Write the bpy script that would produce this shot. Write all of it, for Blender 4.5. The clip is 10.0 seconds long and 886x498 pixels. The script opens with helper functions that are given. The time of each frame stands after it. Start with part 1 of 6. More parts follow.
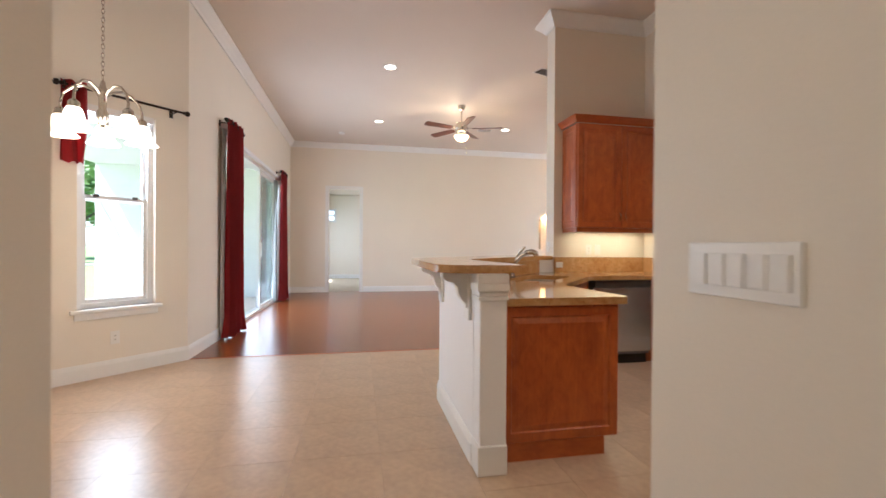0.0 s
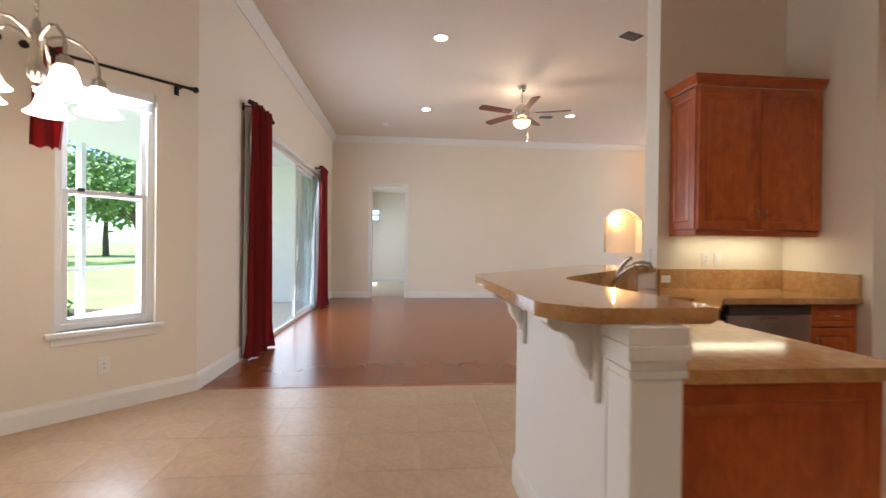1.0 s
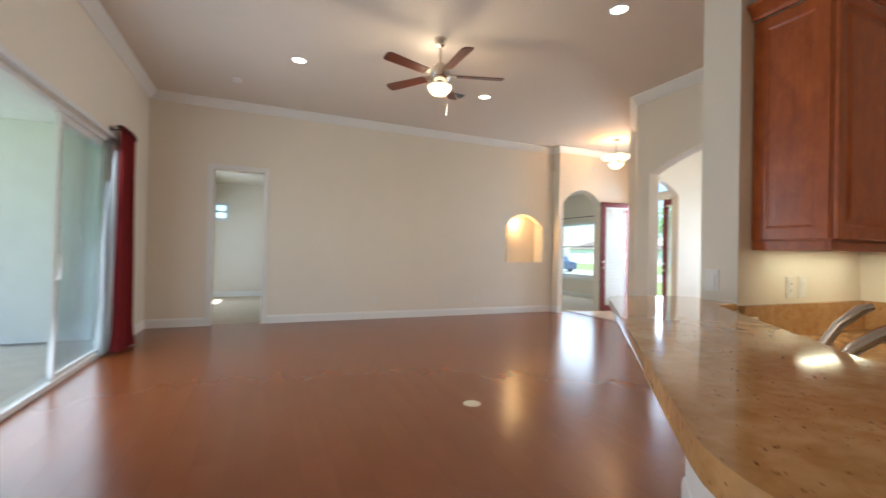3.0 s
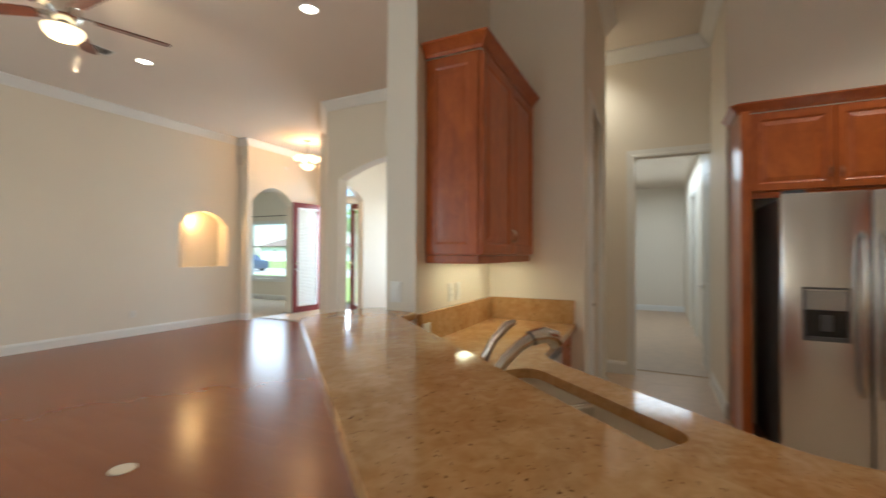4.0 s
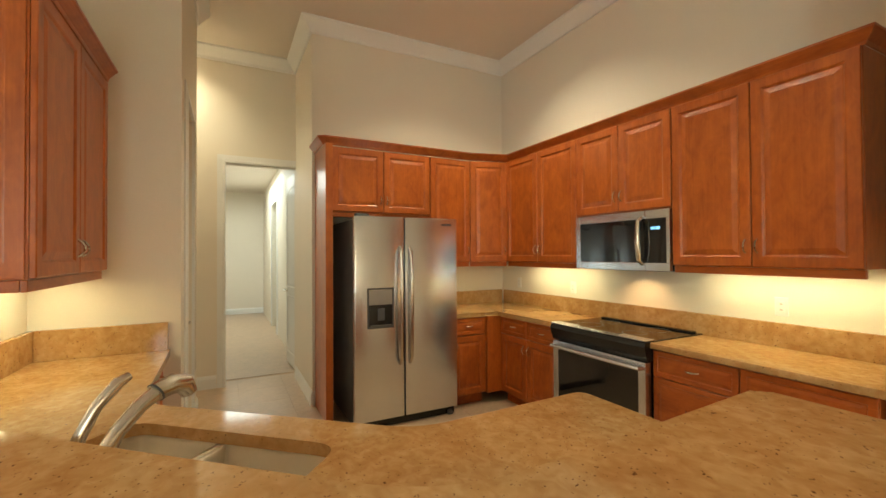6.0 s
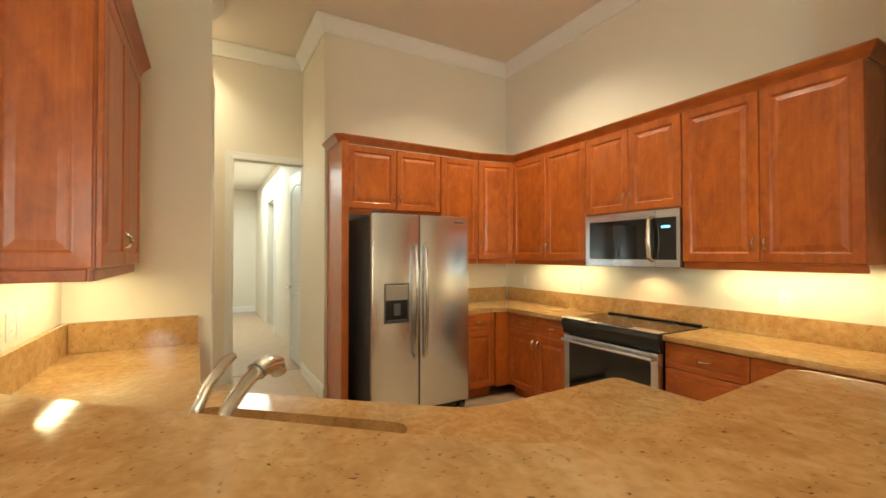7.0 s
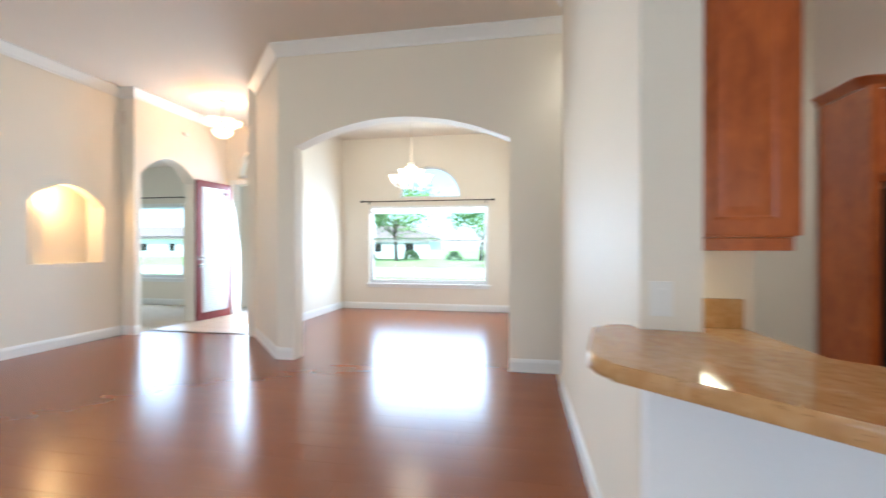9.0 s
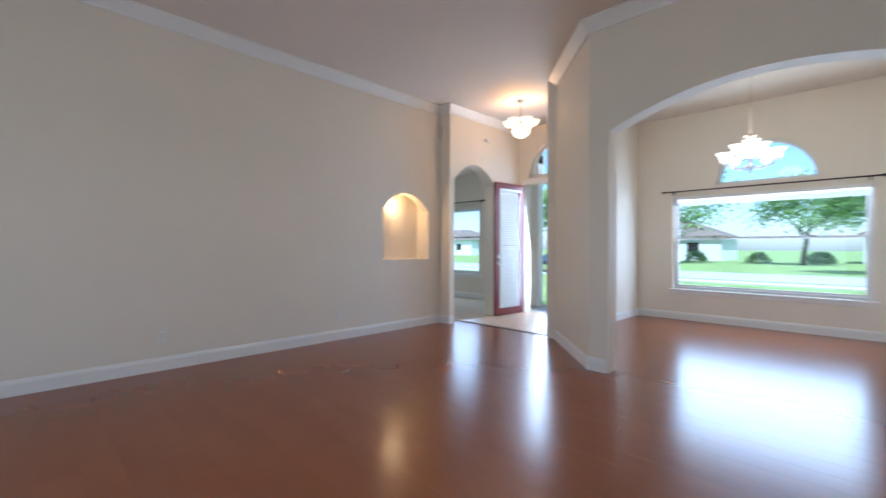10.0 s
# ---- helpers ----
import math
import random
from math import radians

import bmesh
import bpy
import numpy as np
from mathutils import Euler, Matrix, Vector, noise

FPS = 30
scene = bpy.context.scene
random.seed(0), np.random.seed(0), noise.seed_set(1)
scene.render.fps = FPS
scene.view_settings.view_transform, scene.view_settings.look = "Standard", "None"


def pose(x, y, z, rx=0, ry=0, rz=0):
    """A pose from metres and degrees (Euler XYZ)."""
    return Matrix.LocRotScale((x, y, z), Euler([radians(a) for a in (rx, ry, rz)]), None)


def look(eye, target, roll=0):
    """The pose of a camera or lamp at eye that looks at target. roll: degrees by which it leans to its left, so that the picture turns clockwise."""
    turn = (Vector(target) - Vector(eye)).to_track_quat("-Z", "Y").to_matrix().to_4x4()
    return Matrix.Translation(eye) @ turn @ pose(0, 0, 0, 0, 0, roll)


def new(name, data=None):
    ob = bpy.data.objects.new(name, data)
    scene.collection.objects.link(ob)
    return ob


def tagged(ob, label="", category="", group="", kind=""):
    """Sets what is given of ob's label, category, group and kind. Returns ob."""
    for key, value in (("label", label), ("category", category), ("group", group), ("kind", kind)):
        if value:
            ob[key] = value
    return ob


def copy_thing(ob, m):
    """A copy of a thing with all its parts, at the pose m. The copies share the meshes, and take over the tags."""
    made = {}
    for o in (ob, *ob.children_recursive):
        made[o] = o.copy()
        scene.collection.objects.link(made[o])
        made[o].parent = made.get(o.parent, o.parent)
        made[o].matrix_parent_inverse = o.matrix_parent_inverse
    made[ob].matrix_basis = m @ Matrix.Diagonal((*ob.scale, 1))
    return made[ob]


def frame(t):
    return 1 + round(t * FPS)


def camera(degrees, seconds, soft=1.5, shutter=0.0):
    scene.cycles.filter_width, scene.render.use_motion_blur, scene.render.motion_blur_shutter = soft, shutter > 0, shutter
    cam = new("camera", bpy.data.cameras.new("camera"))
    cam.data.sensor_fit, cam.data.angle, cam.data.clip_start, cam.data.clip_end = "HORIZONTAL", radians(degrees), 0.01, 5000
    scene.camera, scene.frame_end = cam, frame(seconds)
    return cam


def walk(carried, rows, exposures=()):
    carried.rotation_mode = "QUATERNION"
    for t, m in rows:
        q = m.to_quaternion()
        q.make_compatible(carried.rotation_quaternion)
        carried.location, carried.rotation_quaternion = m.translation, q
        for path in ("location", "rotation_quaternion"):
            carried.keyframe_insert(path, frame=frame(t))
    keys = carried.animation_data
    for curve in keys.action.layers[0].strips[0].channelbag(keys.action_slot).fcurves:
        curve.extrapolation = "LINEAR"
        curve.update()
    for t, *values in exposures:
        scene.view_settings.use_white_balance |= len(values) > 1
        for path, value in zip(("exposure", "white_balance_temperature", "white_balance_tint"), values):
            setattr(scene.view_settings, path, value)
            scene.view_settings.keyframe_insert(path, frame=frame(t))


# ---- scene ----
cam = camera(92.9, 10.0, shutter=0.35)
EXPOSURES = [(0, 1.65, 5450, 12), (1, 1.36, 5600, 11), (2.2, 1.05, 5450, 8), (3.5, 1.07, 5450, 5), (4.5, 1.0, 5950, 0), (5.5, 1.48, 6750, -5),
             (7, 2.03, 6750, -5), (8, 2.10, 5900, -3), (8.6, 1.95, 5200, 1), (9.2, 1.25, 4950, 5), (10, 0.65, 4750, 8)]
PATH = [
    (0, (0.293, -0.539, 1.148), (0.679, 1.423, 1.139), 0.4),
    (0.5, (0.357, -0.052, 1.179), (0.598, 1.933, 1.168), 0.5),
    (1, (0.311, 0.468, 1.211), (0.486, 2.46, 1.198), 0.7),
    (1.5, (0.265, 1.052, 1.239), (0.411, 3.047, 1.225), 0.7),
    (2, (0.222, 1.567, 1.25), (0.384, 3.56, 1.241), 0.8),
    (2.2, (0.212, 1.751, 1.25), (0.412, 3.741, 1.241), 1.0),
    (3.5, (0.342, 2.686, 1.309), (1.679, 4.173, 1.344), 0.7),
    (4, (0.441, 2.664, 1.368), (2.229, 3.56, 1.392), 0.2),
    (4.5, (0.485, 2.664, 1.404), (2.472, 2.884, 1.423), 0.2),
    (5, (0.504, 2.714, 1.422), (2.473, 2.36, 1.447), 0.0),
    (5.5, (0.477, 2.769, 1.439), (2.346, 2.056, 1.459), -0.1),
    (5.7, (0.48, 2.797, 1.451), (2.306, 1.982, 1.474), -0.2),
    (6.8, (0.501, 3.067, 1.417), (2.241, 2.081, 1.44), -0.2),
    (7, (0.528, 3.132, 1.416), (2.269, 2.148, 1.442), -0.0),
    (7.5, (0.589, 3.388, 1.426), (2.335, 2.414, 1.447), 0.2),
    (8, (0.679, 3.66, 1.381), (2.501, 2.833, 1.397), 0.3),
    (8.5, (0.794, 3.943, 1.355), (2.763, 3.596, 1.358), 0.2),
    (9, (0.911, 4.388, 1.324), (2.879, 4.743, 1.32), 0.1),
    (9.5, (1.094, 4.739, 1.338), (2.855, 5.687, 1.319), 0.3),
    (10, (1.198, 5.142, 1.301), (2.616, 6.553, 1.294), 0.2),
]
walk(cam, [(t, look(eye, target, roll)) for t, eye, target, roll in PATH], EXPOSURES)

from mathutils.geometry import tessellate_polygon

# ---- world, sun, large lights ----
world = bpy.data.worlds.new("sky_world")
scene.world = world
world.use_nodes = True
wn = world.node_tree
sky = wn.nodes.new("ShaderNodeTexSky")
sky.sky_type, sky.sun_disc = "NISHITA", False
sky.sun_elevation, sky.sun_rotation = radians(60), radians(240)
wn.nodes["Background"].inputs["Strength"].default_value = 0.15
wn.links.new(sky.outputs[0], wn.nodes["Background"].inputs["Color"])


def lamp(name, kind, m, energy, colour=(1, 1, 1), size=0.1, size_y=None, blend=0.6, cone=120):
    data = bpy.data.lights.new(name, kind)
    data.energy, data.color = energy, colour
    if kind == "AREA":
        data.shape, data.size = ("RECTANGLE", size) if size_y else ("DISK", size)
        if size_y:
            data.size_y = size_y
    elif kind == "SUN":
        data.angle = size
    else:
        data.shadow_soft_size = size
    if kind == "SPOT":
        data.spot_size, data.spot_blend = radians(cone), blend
    ob = new(name, data)
    ob.matrix_world = m
    return ob


WARM = (1.0, 0.74, 0.45)
DAY = (0.92, 0.97, 1.0)
lamp("sun", "SUN", look((0, 0, 0), (0.433, 0.25, -0.866)), 5.0, (1, 0.95, 0.87), radians(0.5))
# skylight that enters by the openings
lamp("slider_daylight", "AREA", look((-1.415, 7.0, 1.25), (5, 7.0, 0.9)), 26, DAY, 3.3, 2.3)
lamp("nook_daylight", "AREA", look((-1.92, 3.82, 1.5), (0.5, 1.4, 1.0)), 12, DAY, 0.56, 1.6)
lamp("dining_daylight", "AREA", look((9.86, 6.3, 1.6), (5, 6.3, 0.9)), 62, DAY, 2.5, 1.6)
lamp("entry_daylight", "AREA", look((8.66, 9.58, 1.35), (6, 9.3, 0.8)), 35, DAY, 0.75, 2.4)
lamp("study_daylight", "AREA", look((9.415, 12.95, 1.6), (6, 12.95, 1.0)), 20, DAY, 1.7, 1.5)
lamp("bedroom_daylight", "AREA", look((-1.3, 13.2, 1.8), (1, 13.0, 1.0)), 18, DAY, 1.0, 1.2)
# unseen fill under the hall ceiling, added to brighten hall and alcove
lamp("hall_daylight", "AREA", look((9.3, 2.65, 2.9), (9.3, 2.65, 0)), 17, DAY, 2.6, 1.0)


# ---- materials ----
def material(name, colour, rough=0.5, metal=0.0, vary=0.06, scale=3.0, fine=60.0, bump=0.02, coat=0.0, spread=0.0, spec=0.5):
    m = bpy.data.materials.new(name)
    m.use_nodes = True
    nt = m.node_tree
    b = nt.nodes["Principled BSDF"]
    b.inputs["Roughness"].default_value, b.inputs["Metallic"].default_value = rough, metal
    b.inputs["Coat Weight"].default_value, b.inputs["Coat Roughness"].default_value = coat, 0.08
    b.inputs["Specular IOR Level"].default_value = spec
    tc = nt.nodes.new("ShaderNodeTexCoord")
    n1, n2 = nt.nodes.new("ShaderNodeTexNoise"), nt.nodes.new("ShaderNodeTexNoise")
    n1.inputs["Scale"].default_value, n2.inputs["Scale"].default_value = scale, fine
    n1.inputs["Detail"].default_value = n2.inputs["Detail"].default_value = 4
    for n in (n1, n2):
        nt.links.new(tc.outputs["Object"], n.inputs["Vector"])
    add = nt.nodes.new("ShaderNodeMath")
    add.operation = "ADD"
    nt.links.new(n1.outputs["Fac"], add.inputs[0])
    nt.links.new(n2.outputs["Fac"], add.inputs[1])
    rng = nt.nodes.new("ShaderNodeMapRange")
    rng.inputs["From Min"].default_value, rng.inputs["From Max"].default_value = 0.6, 1.4
    rng.inputs["To Min"].default_value, rng.inputs["To Max"].default_value = 1 - vary, 1 + vary
    nt.links.new(add.outputs[0], rng.inputs["Value"])
    value = rng.outputs[0]
    if spread:
        oi = nt.nodes.new("ShaderNodeObjectInfo")
        r2 = nt.nodes.new("ShaderNodeMapRange")
        r2.inputs["To Min"].default_value, r2.inputs["To Max"].default_value = 1 - spread, 1 + spread
        nt.links.new(oi.outputs["Random"], r2.inputs["Value"])
        mul = nt.nodes.new("ShaderNodeMath")
        mul.operation = "MULTIPLY"
        nt.links.new(value, mul.inputs[0])
        nt.links.new(r2.outputs[0], mul.inputs[1])
        value = mul.outputs[0]
    hsv = nt.nodes.new("ShaderNodeHueSaturation")
    hsv.inputs["Color"].default_value = (*colour, 1)
    nt.links.new(value, hsv.inputs["Value"])
    nt.links.new(hsv.outputs[0], b.inputs["Base Color"])
    if bump:
        bp = nt.nodes.new("ShaderNodeBump")
        bp.inputs["Strength"].default_value, bp.inputs["Distance"].default_value = min(1, bump * 10), 0.002
        nt.links.new(n2.outputs["Fac"], bp.inputs["Height"])
        nt.links.new(bp.outputs[0], b.inputs["Normal"])
    return m


def wood(name, dark, light, rough=0.3, scale=1.0, coat=0.25, axis=2, spread=0.0, distort=2.5, bands=9.0, bump=True, detail=5):
    """Grain that runs along one axis of the piece."""
    m = bpy.data.materials.new(name)
    m.use_nodes = True
    nt = m.node_tree
    b = nt.nodes["Principled BSDF"]
    b.inputs["Roughness"].default_value = rough
    b.inputs["Coat Weight"].default_value, b.inputs["Coat Roughness"].default_value = coat, 0.15
    tc, mp = nt.nodes.new("ShaderNodeTexCoord"), nt.nodes.new("ShaderNodeMapping")
    sc = [scale * 9] * 3
    sc[axis] = scale * 0.8
    mp.inputs["Scale"].default_value = sc
    oi = nt.nodes.new("ShaderNodeObjectInfo")
    off = nt.nodes.new("ShaderNodeVectorMath")
    off.operation = "SCALE"
    off.inputs[0].default_value = (13.0, 7.0, 5.0)
    nt.links.new(oi.outputs["Random"], off.inputs["Scale"])
    nt.links.new(off.outputs[0], mp.inputs["Location"])
    nt.links.new(tc.outputs["Object"], mp.inputs["Vector"])
    n1, n2, n3 = (nt.nodes.new("ShaderNodeTexNoise") for _ in range(3))
    n1.inputs["Scale"].default_value, n1.inputs["Detail"].default_value, n1.inputs["Distortion"].default_value = 1.2, detail, distort
    n2.inputs["Scale"].default_value, n2.inputs["Detail"].default_value = bands, detail + 1
    n3.inputs["Scale"].default_value, n3.inputs["Detail"].default_value = 2.6, 2
    nt.links.new(mp.outputs[0], n1.inputs["Vector"])
    nt.links.new(mp.outputs[0], n2.inputs["Vector"])
    nt.links.new(tc.outputs["Object"], n3.inputs["Vector"])
    mix = nt.nodes.new("ShaderNodeMath")
    mix.operation = "ADD"
    nt.links.new(n1.outputs["Fac"], mix.inputs[0])
    nt.links.new(n2.outputs["Fac"], mix.inputs[1])
    mix2 = nt.nodes.new("ShaderNodeMath")
    mix2.operation = "ADD"
    nt.links.new(mix.outputs[0], mix2.inputs[0])
    nt.links.new(n3.outputs["Fac"], mix2.inputs[1])
    ramp = nt.nodes.new("ShaderNodeMapRange")
    ramp.inputs["From Min"].default_value, ramp.inputs["From Max"].default_value = 1.1, 1.9
    nt.links.new(mix2.outputs[0], ramp.inputs["Value"])
    col = nt.nodes.new("ShaderNodeMix")
    col.data_type = "RGBA"
    col.inputs["A"].default_value, col.inputs["B"].default_value = (*dark, 1), (*light, 1)
    nt.links.new(ramp.outputs[0], col.inputs["Factor"])
    out = col.outputs["Result"]
    if spread:
        r2 = nt.nodes.new("ShaderNodeMapRange")
        r2.inputs["To Min"].default_value, r2.inputs["To Max"].default_value = 1 - spread, 1 + spread
        nt.links.new(oi.outputs["Random"], r2.inputs["Value"])
        hsv = nt.nodes.new("ShaderNodeHueSaturation")
        nt.links.new(out, hsv.inputs["Color"])
        nt.links.new(r2.outputs[0], hsv.inputs["Value"])
        out = hsv.outputs[0]
    nt.links.new(out, b.inputs["Base Color"])
    if bump:
        bp = nt.nodes.new("ShaderNodeBump")
        bp.inputs["Strength"].default_value, bp.inputs["Distance"].default_value = 0.12, 0.0006
        nt.links.new(n2.outputs["Fac"], bp.inputs["Height"])
        nt.links.new(bp.outputs[0], b.inputs["Normal"])
    return m


def stained_maple(name, dark, light, axis=2):
    """Maple under a cherry stain: soft blotches, faint grain along one axis, a satin lacquer."""
    m = bpy.data.materials.new(name)
    m.use_nodes = True
    nt = m.node_tree
    b = nt.nodes["Principled BSDF"]
    b.inputs["Roughness"].default_value = 0.34
    b.inputs["Coat Weight"].default_value, b.inputs["Coat Roughness"].default_value = 0.22, 0.2
    tc, oi, off = nt.nodes.new("ShaderNodeTexCoord"), nt.nodes.new("ShaderNodeObjectInfo"), nt.nodes.new("ShaderNodeVectorMath")
    off.operation = "SCALE"
    off.inputs[0].default_value = (13.0, 7.0, 5.0)
    nt.links.new(oi.outputs["Random"], off.inputs["Scale"])
    total = None
    # blotch, flame, grain: scale along and across the grain, share of the colour
    for along, across, detail, bend, share in ((5.0, 9.0, 3, 1.2, 0.42), (9.0, 20.0, 3, 2.2, 0.24), (3.0, 110.0, 3, 0.3, 0.20), (1.1, 1.6, 2, 0.0, 0.30)):
        mp, n = nt.nodes.new("ShaderNodeMapping"), nt.nodes.new("ShaderNodeTexNoise")
        sc = [across] * 3
        sc[axis] = along
        mp.inputs["Scale"].default_value = sc
        nt.links.new(off.outputs[0], mp.inputs["Location"])
        nt.links.new(tc.outputs["Object"], mp.inputs["Vector"])
        n.inputs["Scale"].default_value, n.inputs["Detail"].default_value, n.inputs["Distortion"].default_value = 1.0, detail, bend
        nt.links.new(mp.outputs[0], n.inputs["Vector"])
        add = nt.nodes.new("ShaderNodeMath")
        add.operation = "MULTIPLY_ADD"
        add.inputs[1].default_value = share
        nt.links.new(n.outputs["Fac"], add.inputs[0])
        if total is not None:
            nt.links.new(total, add.inputs[2])
        else:
            add.inputs[2].default_value = 0.0
        total = add.outputs[0]
    rng = nt.nodes.new("ShaderNodeMapRange")
    rng.inputs["From Min"].default_value, rng.inputs["From Max"].default_value = 0.40, 0.74
    nt.links.new(total, rng.inputs["Value"])
    col = nt.nodes.new("ShaderNodeMix")
    col.data_type = "RGBA"
    col.inputs["A"].default_value, col.inputs["B"].default_value = (*dark, 1), (*light, 1)
    nt.links.new(rng.outputs[0], col.inputs["Factor"])
    nt.links.new(col.outputs["Result"], b.inputs["Base Color"])
    return m


def granite(name):
    m = bpy.data.materials.new(name)
    m.use_nodes = True
    nt = m.node_tree
    b = nt.nodes["Principled BSDF"]
    b.inputs["Roughness"].default_value = 0.09
    b.inputs["Specular IOR Level"].default_value = 0.36
    tc = nt.nodes.new("ShaderNodeTexCoord")
    mp = nt.nodes.new("ShaderNodeMapping")
    mp.inputs["Scale"].default_value, mp.inputs["Rotation"].default_value = (1.0, 1.25, 1.0), (0, 0, 0.9)
    nt.links.new(tc.outputs["Object"], mp.inputs["Vector"])
    big, mid, fine = (nt.nodes.new("ShaderNodeTexNoise") for _ in range(3))
    for n, s, d, k in ((big, 2.6, 4, 1.2), (mid, 26, 6, 0.6), (fine, 95, 2, 0.0)):
        n.inputs["Scale"].default_value, n.inputs["Detail"].default_value, n.inputs["Distortion"].default_value = s, d, k
        nt.links.new(mp.outputs[0], n.inputs["Vector"])
    ramp = nt.nodes.new("ShaderNodeValToRGB")
    e = ramp.color_ramp.elements
    e[0].position, e[0].color = 0.36, (0.40, 0.205, 0.078, 1)
    e[1].position, e[1].color = 0.64, (0.57, 0.36, 0.172, 1)
    mid_e = e.new(0.5)
    mid_e.color = (0.48, 0.275, 0.112, 1)
    av = nt.nodes.new("ShaderNodeMath")
    av.operation = "MULTIPLY_ADD"
    av.inputs[1].default_value = 0.5
    half = nt.nodes.new("ShaderNodeMath")
    half.operation = "MULTIPLY"
    half.inputs[1].default_value = 0.5
    nt.links.new(mid.outputs["Fac"], half.inputs[0])
    nt.links.new(big.outputs["Fac"], av.inputs[0])
    nt.links.new(half.outputs[0], av.inputs[2])
    nt.links.new(av.outputs[0], ramp.inputs["Fac"])
    speck = nt.nodes.new("ShaderNodeMapRange")
    speck.inputs["From Min"].default_value, speck.inputs["From Max"].default_value = 0.275, 0.33
    nt.links.new(fine.outputs["Fac"], speck.inputs["Value"])
    col = nt.nodes.new("ShaderNodeMix")
    col.data_type = "RGBA"
    col.inputs["A"].default_value = (0.13, 0.055, 0.025, 1)
    nt.links.new(speck.outputs[0], col.inputs["Factor"])
    nt.links.new(ramp.outputs[0], col.inputs["B"])
    nt.links.new(col.outputs["Result"], b.inputs["Base Color"])
    return m


def glow(name, colour, strength):
    m = bpy.data.materials.new(name)
    m.use_nodes = True
    b = m.node_tree.nodes["Principled BSDF"]
    b.inputs["Base Color"].default_value = (*colour, 1)
    b.inputs["Emission Color"].default_value = (*colour, 1)
    b.inputs["Emission Strength"].default_value = strength
    b.inputs["Roughness"].default_value = 0.35
    return m


def clear(name, tint=(1, 1, 1), rough=0.0):
    """Thin window glass: mostly see-through, with a Fresnel gloss."""
    m = bpy.data.materials.new(name)
    m.use_nodes = True
    nt = m.node_tree
    nt.nodes.remove(nt.nodes["Principled BSDF"])
    tr, gl, mix, fr = (nt.nodes.new("ShaderNode" + k) for k in ("BsdfTransparent", "BsdfGlossy", "MixShader", "LayerWeight"))
    tr.inputs["Color"].default_value = (*tint, 1)
    gl.inputs["Roughness"].default_value = rough
    fr.inputs["Blend"].default_value = 0.5
    pw, ad = nt.nodes.new("ShaderNodeMath"), nt.nodes.new("ShaderNodeMath")
    pw.operation, pw.inputs[1].default_value = "POWER", 5.0
    ad.operation, ad.inputs[1].default_value, ad.inputs[2].default_value = "MULTIPLY_ADD", 0.6, 0.02
    nt.links.new(fr.outputs["Facing"], pw.inputs[0])
    nt.links.new(pw.outputs[0], ad.inputs[0])
    nt.links.new(ad.outputs[0], mix.inputs["Fac"])
    nt.links.new(tr.outputs[0], mix.inputs[1])
    nt.links.new(gl.outputs[0], mix.inputs[2])
    nt.links.new(mix.outputs[0], nt.nodes["Material Output"].inputs["Surface"])
    return m


def brushed(name, colour, rough, sx, sz):
    m = material(name, colour, rough, 1.0, 0.05, 2.0, 40, 0)
    nt = m.node_tree
    tc, mp, n = (nt.nodes.new("ShaderNode" + k) for k in ("TexCoord", "Mapping", "TexNoise"))
    mp.inputs["Scale"].default_value = (sx, sx, sz)
    n.inputs["Scale"].default_value = 1.0
    nt.links.new(tc.outputs["Object"], mp.inputs["Vector"])
    nt.links.new(mp.outputs[0], n.inputs["Vector"])
    r = nt.nodes.new("ShaderNodeMapRange")
    r.inputs["To Min"].default_value, r.inputs["To Max"].default_value = rough * 0.93, rough * 1.07
    nt.links.new(n.outputs["Fac"], r.inputs["Value"])
    nt.links.new(r.outputs[0], nt.nodes["Principled BSDF"].inputs["Roughness"])
    return m


PAINT = material("cream_wall_paint", (0.78, 0.715, 0.61), 0.6, vary=0.03, scale=1.2, fine=110, bump=0.015)
CEIL = material("cream_ceiling_paint", (0.72, 0.64, 0.55), 0.75, vary=0.03, scale=1.0, fine=130, bump=0.02)
WHITE = material("white_trim_paint", (0.80, 0.79, 0.76), 0.35, vary=0.02, scale=4, fine=40, bump=0.004)
KNEE = material("pale_knee_wall_paint", (0.83, 0.83, 0.83), 0.5, vary=0.02, scale=2, fine=110, bump=0.01)
CHERRY = stained_maple("cherry_stained_maple", (0.27, 0.050, 0.008), (0.52, 0.130, 0.022), 2)
CHERRY_H = stained_maple("cherry_stained_maple_level_grain", (0.27, 0.050, 0.008), (0.50, 0.125, 0.021), 0)
PLANK = wood("red_brown_floor_plank", (0.198, 0.0555, 0.0142), (0.218, 0.0635, 0.0168), 0.23, 0.4, 0.0, 1, 0.012, 0.4, bands=1.5, bump=False, detail=0)
GRANITE = granite("gold_brown_granite")
TILE = material("beige_floor_tile", (0.46, 0.325, 0.212), 0.30, vary=0.16, scale=7, fine=26, bump=0.008, spread=0.02)
GROUT = material("tan_grout", (0.44, 0.31, 0.20), 0.8, vary=0.1, bump=0.03)
CARPET = material("beige_carpet", (0.50, 0.42, 0.31), 0.95, vary=0.12, scale=6, fine=260, bump=0.08)
STEEL = brushed("brushed_stainless_steel", (0.72, 0.75, 0.80), 0.25, 2, 120)
STEEL_DARK = material("dark_grey_fridge_side", (0.10, 0.10, 0.105), 0.4, 0.3, 0.05)
NICKEL = material("satin_nickel", (0.62, 0.58, 0.52), 0.22, 1.0, 0.04, bump=0)
CHROME = material("polished_chrome", (0.75, 0.75, 0.76), 0.08, 1.0, 0.02, bump=0)
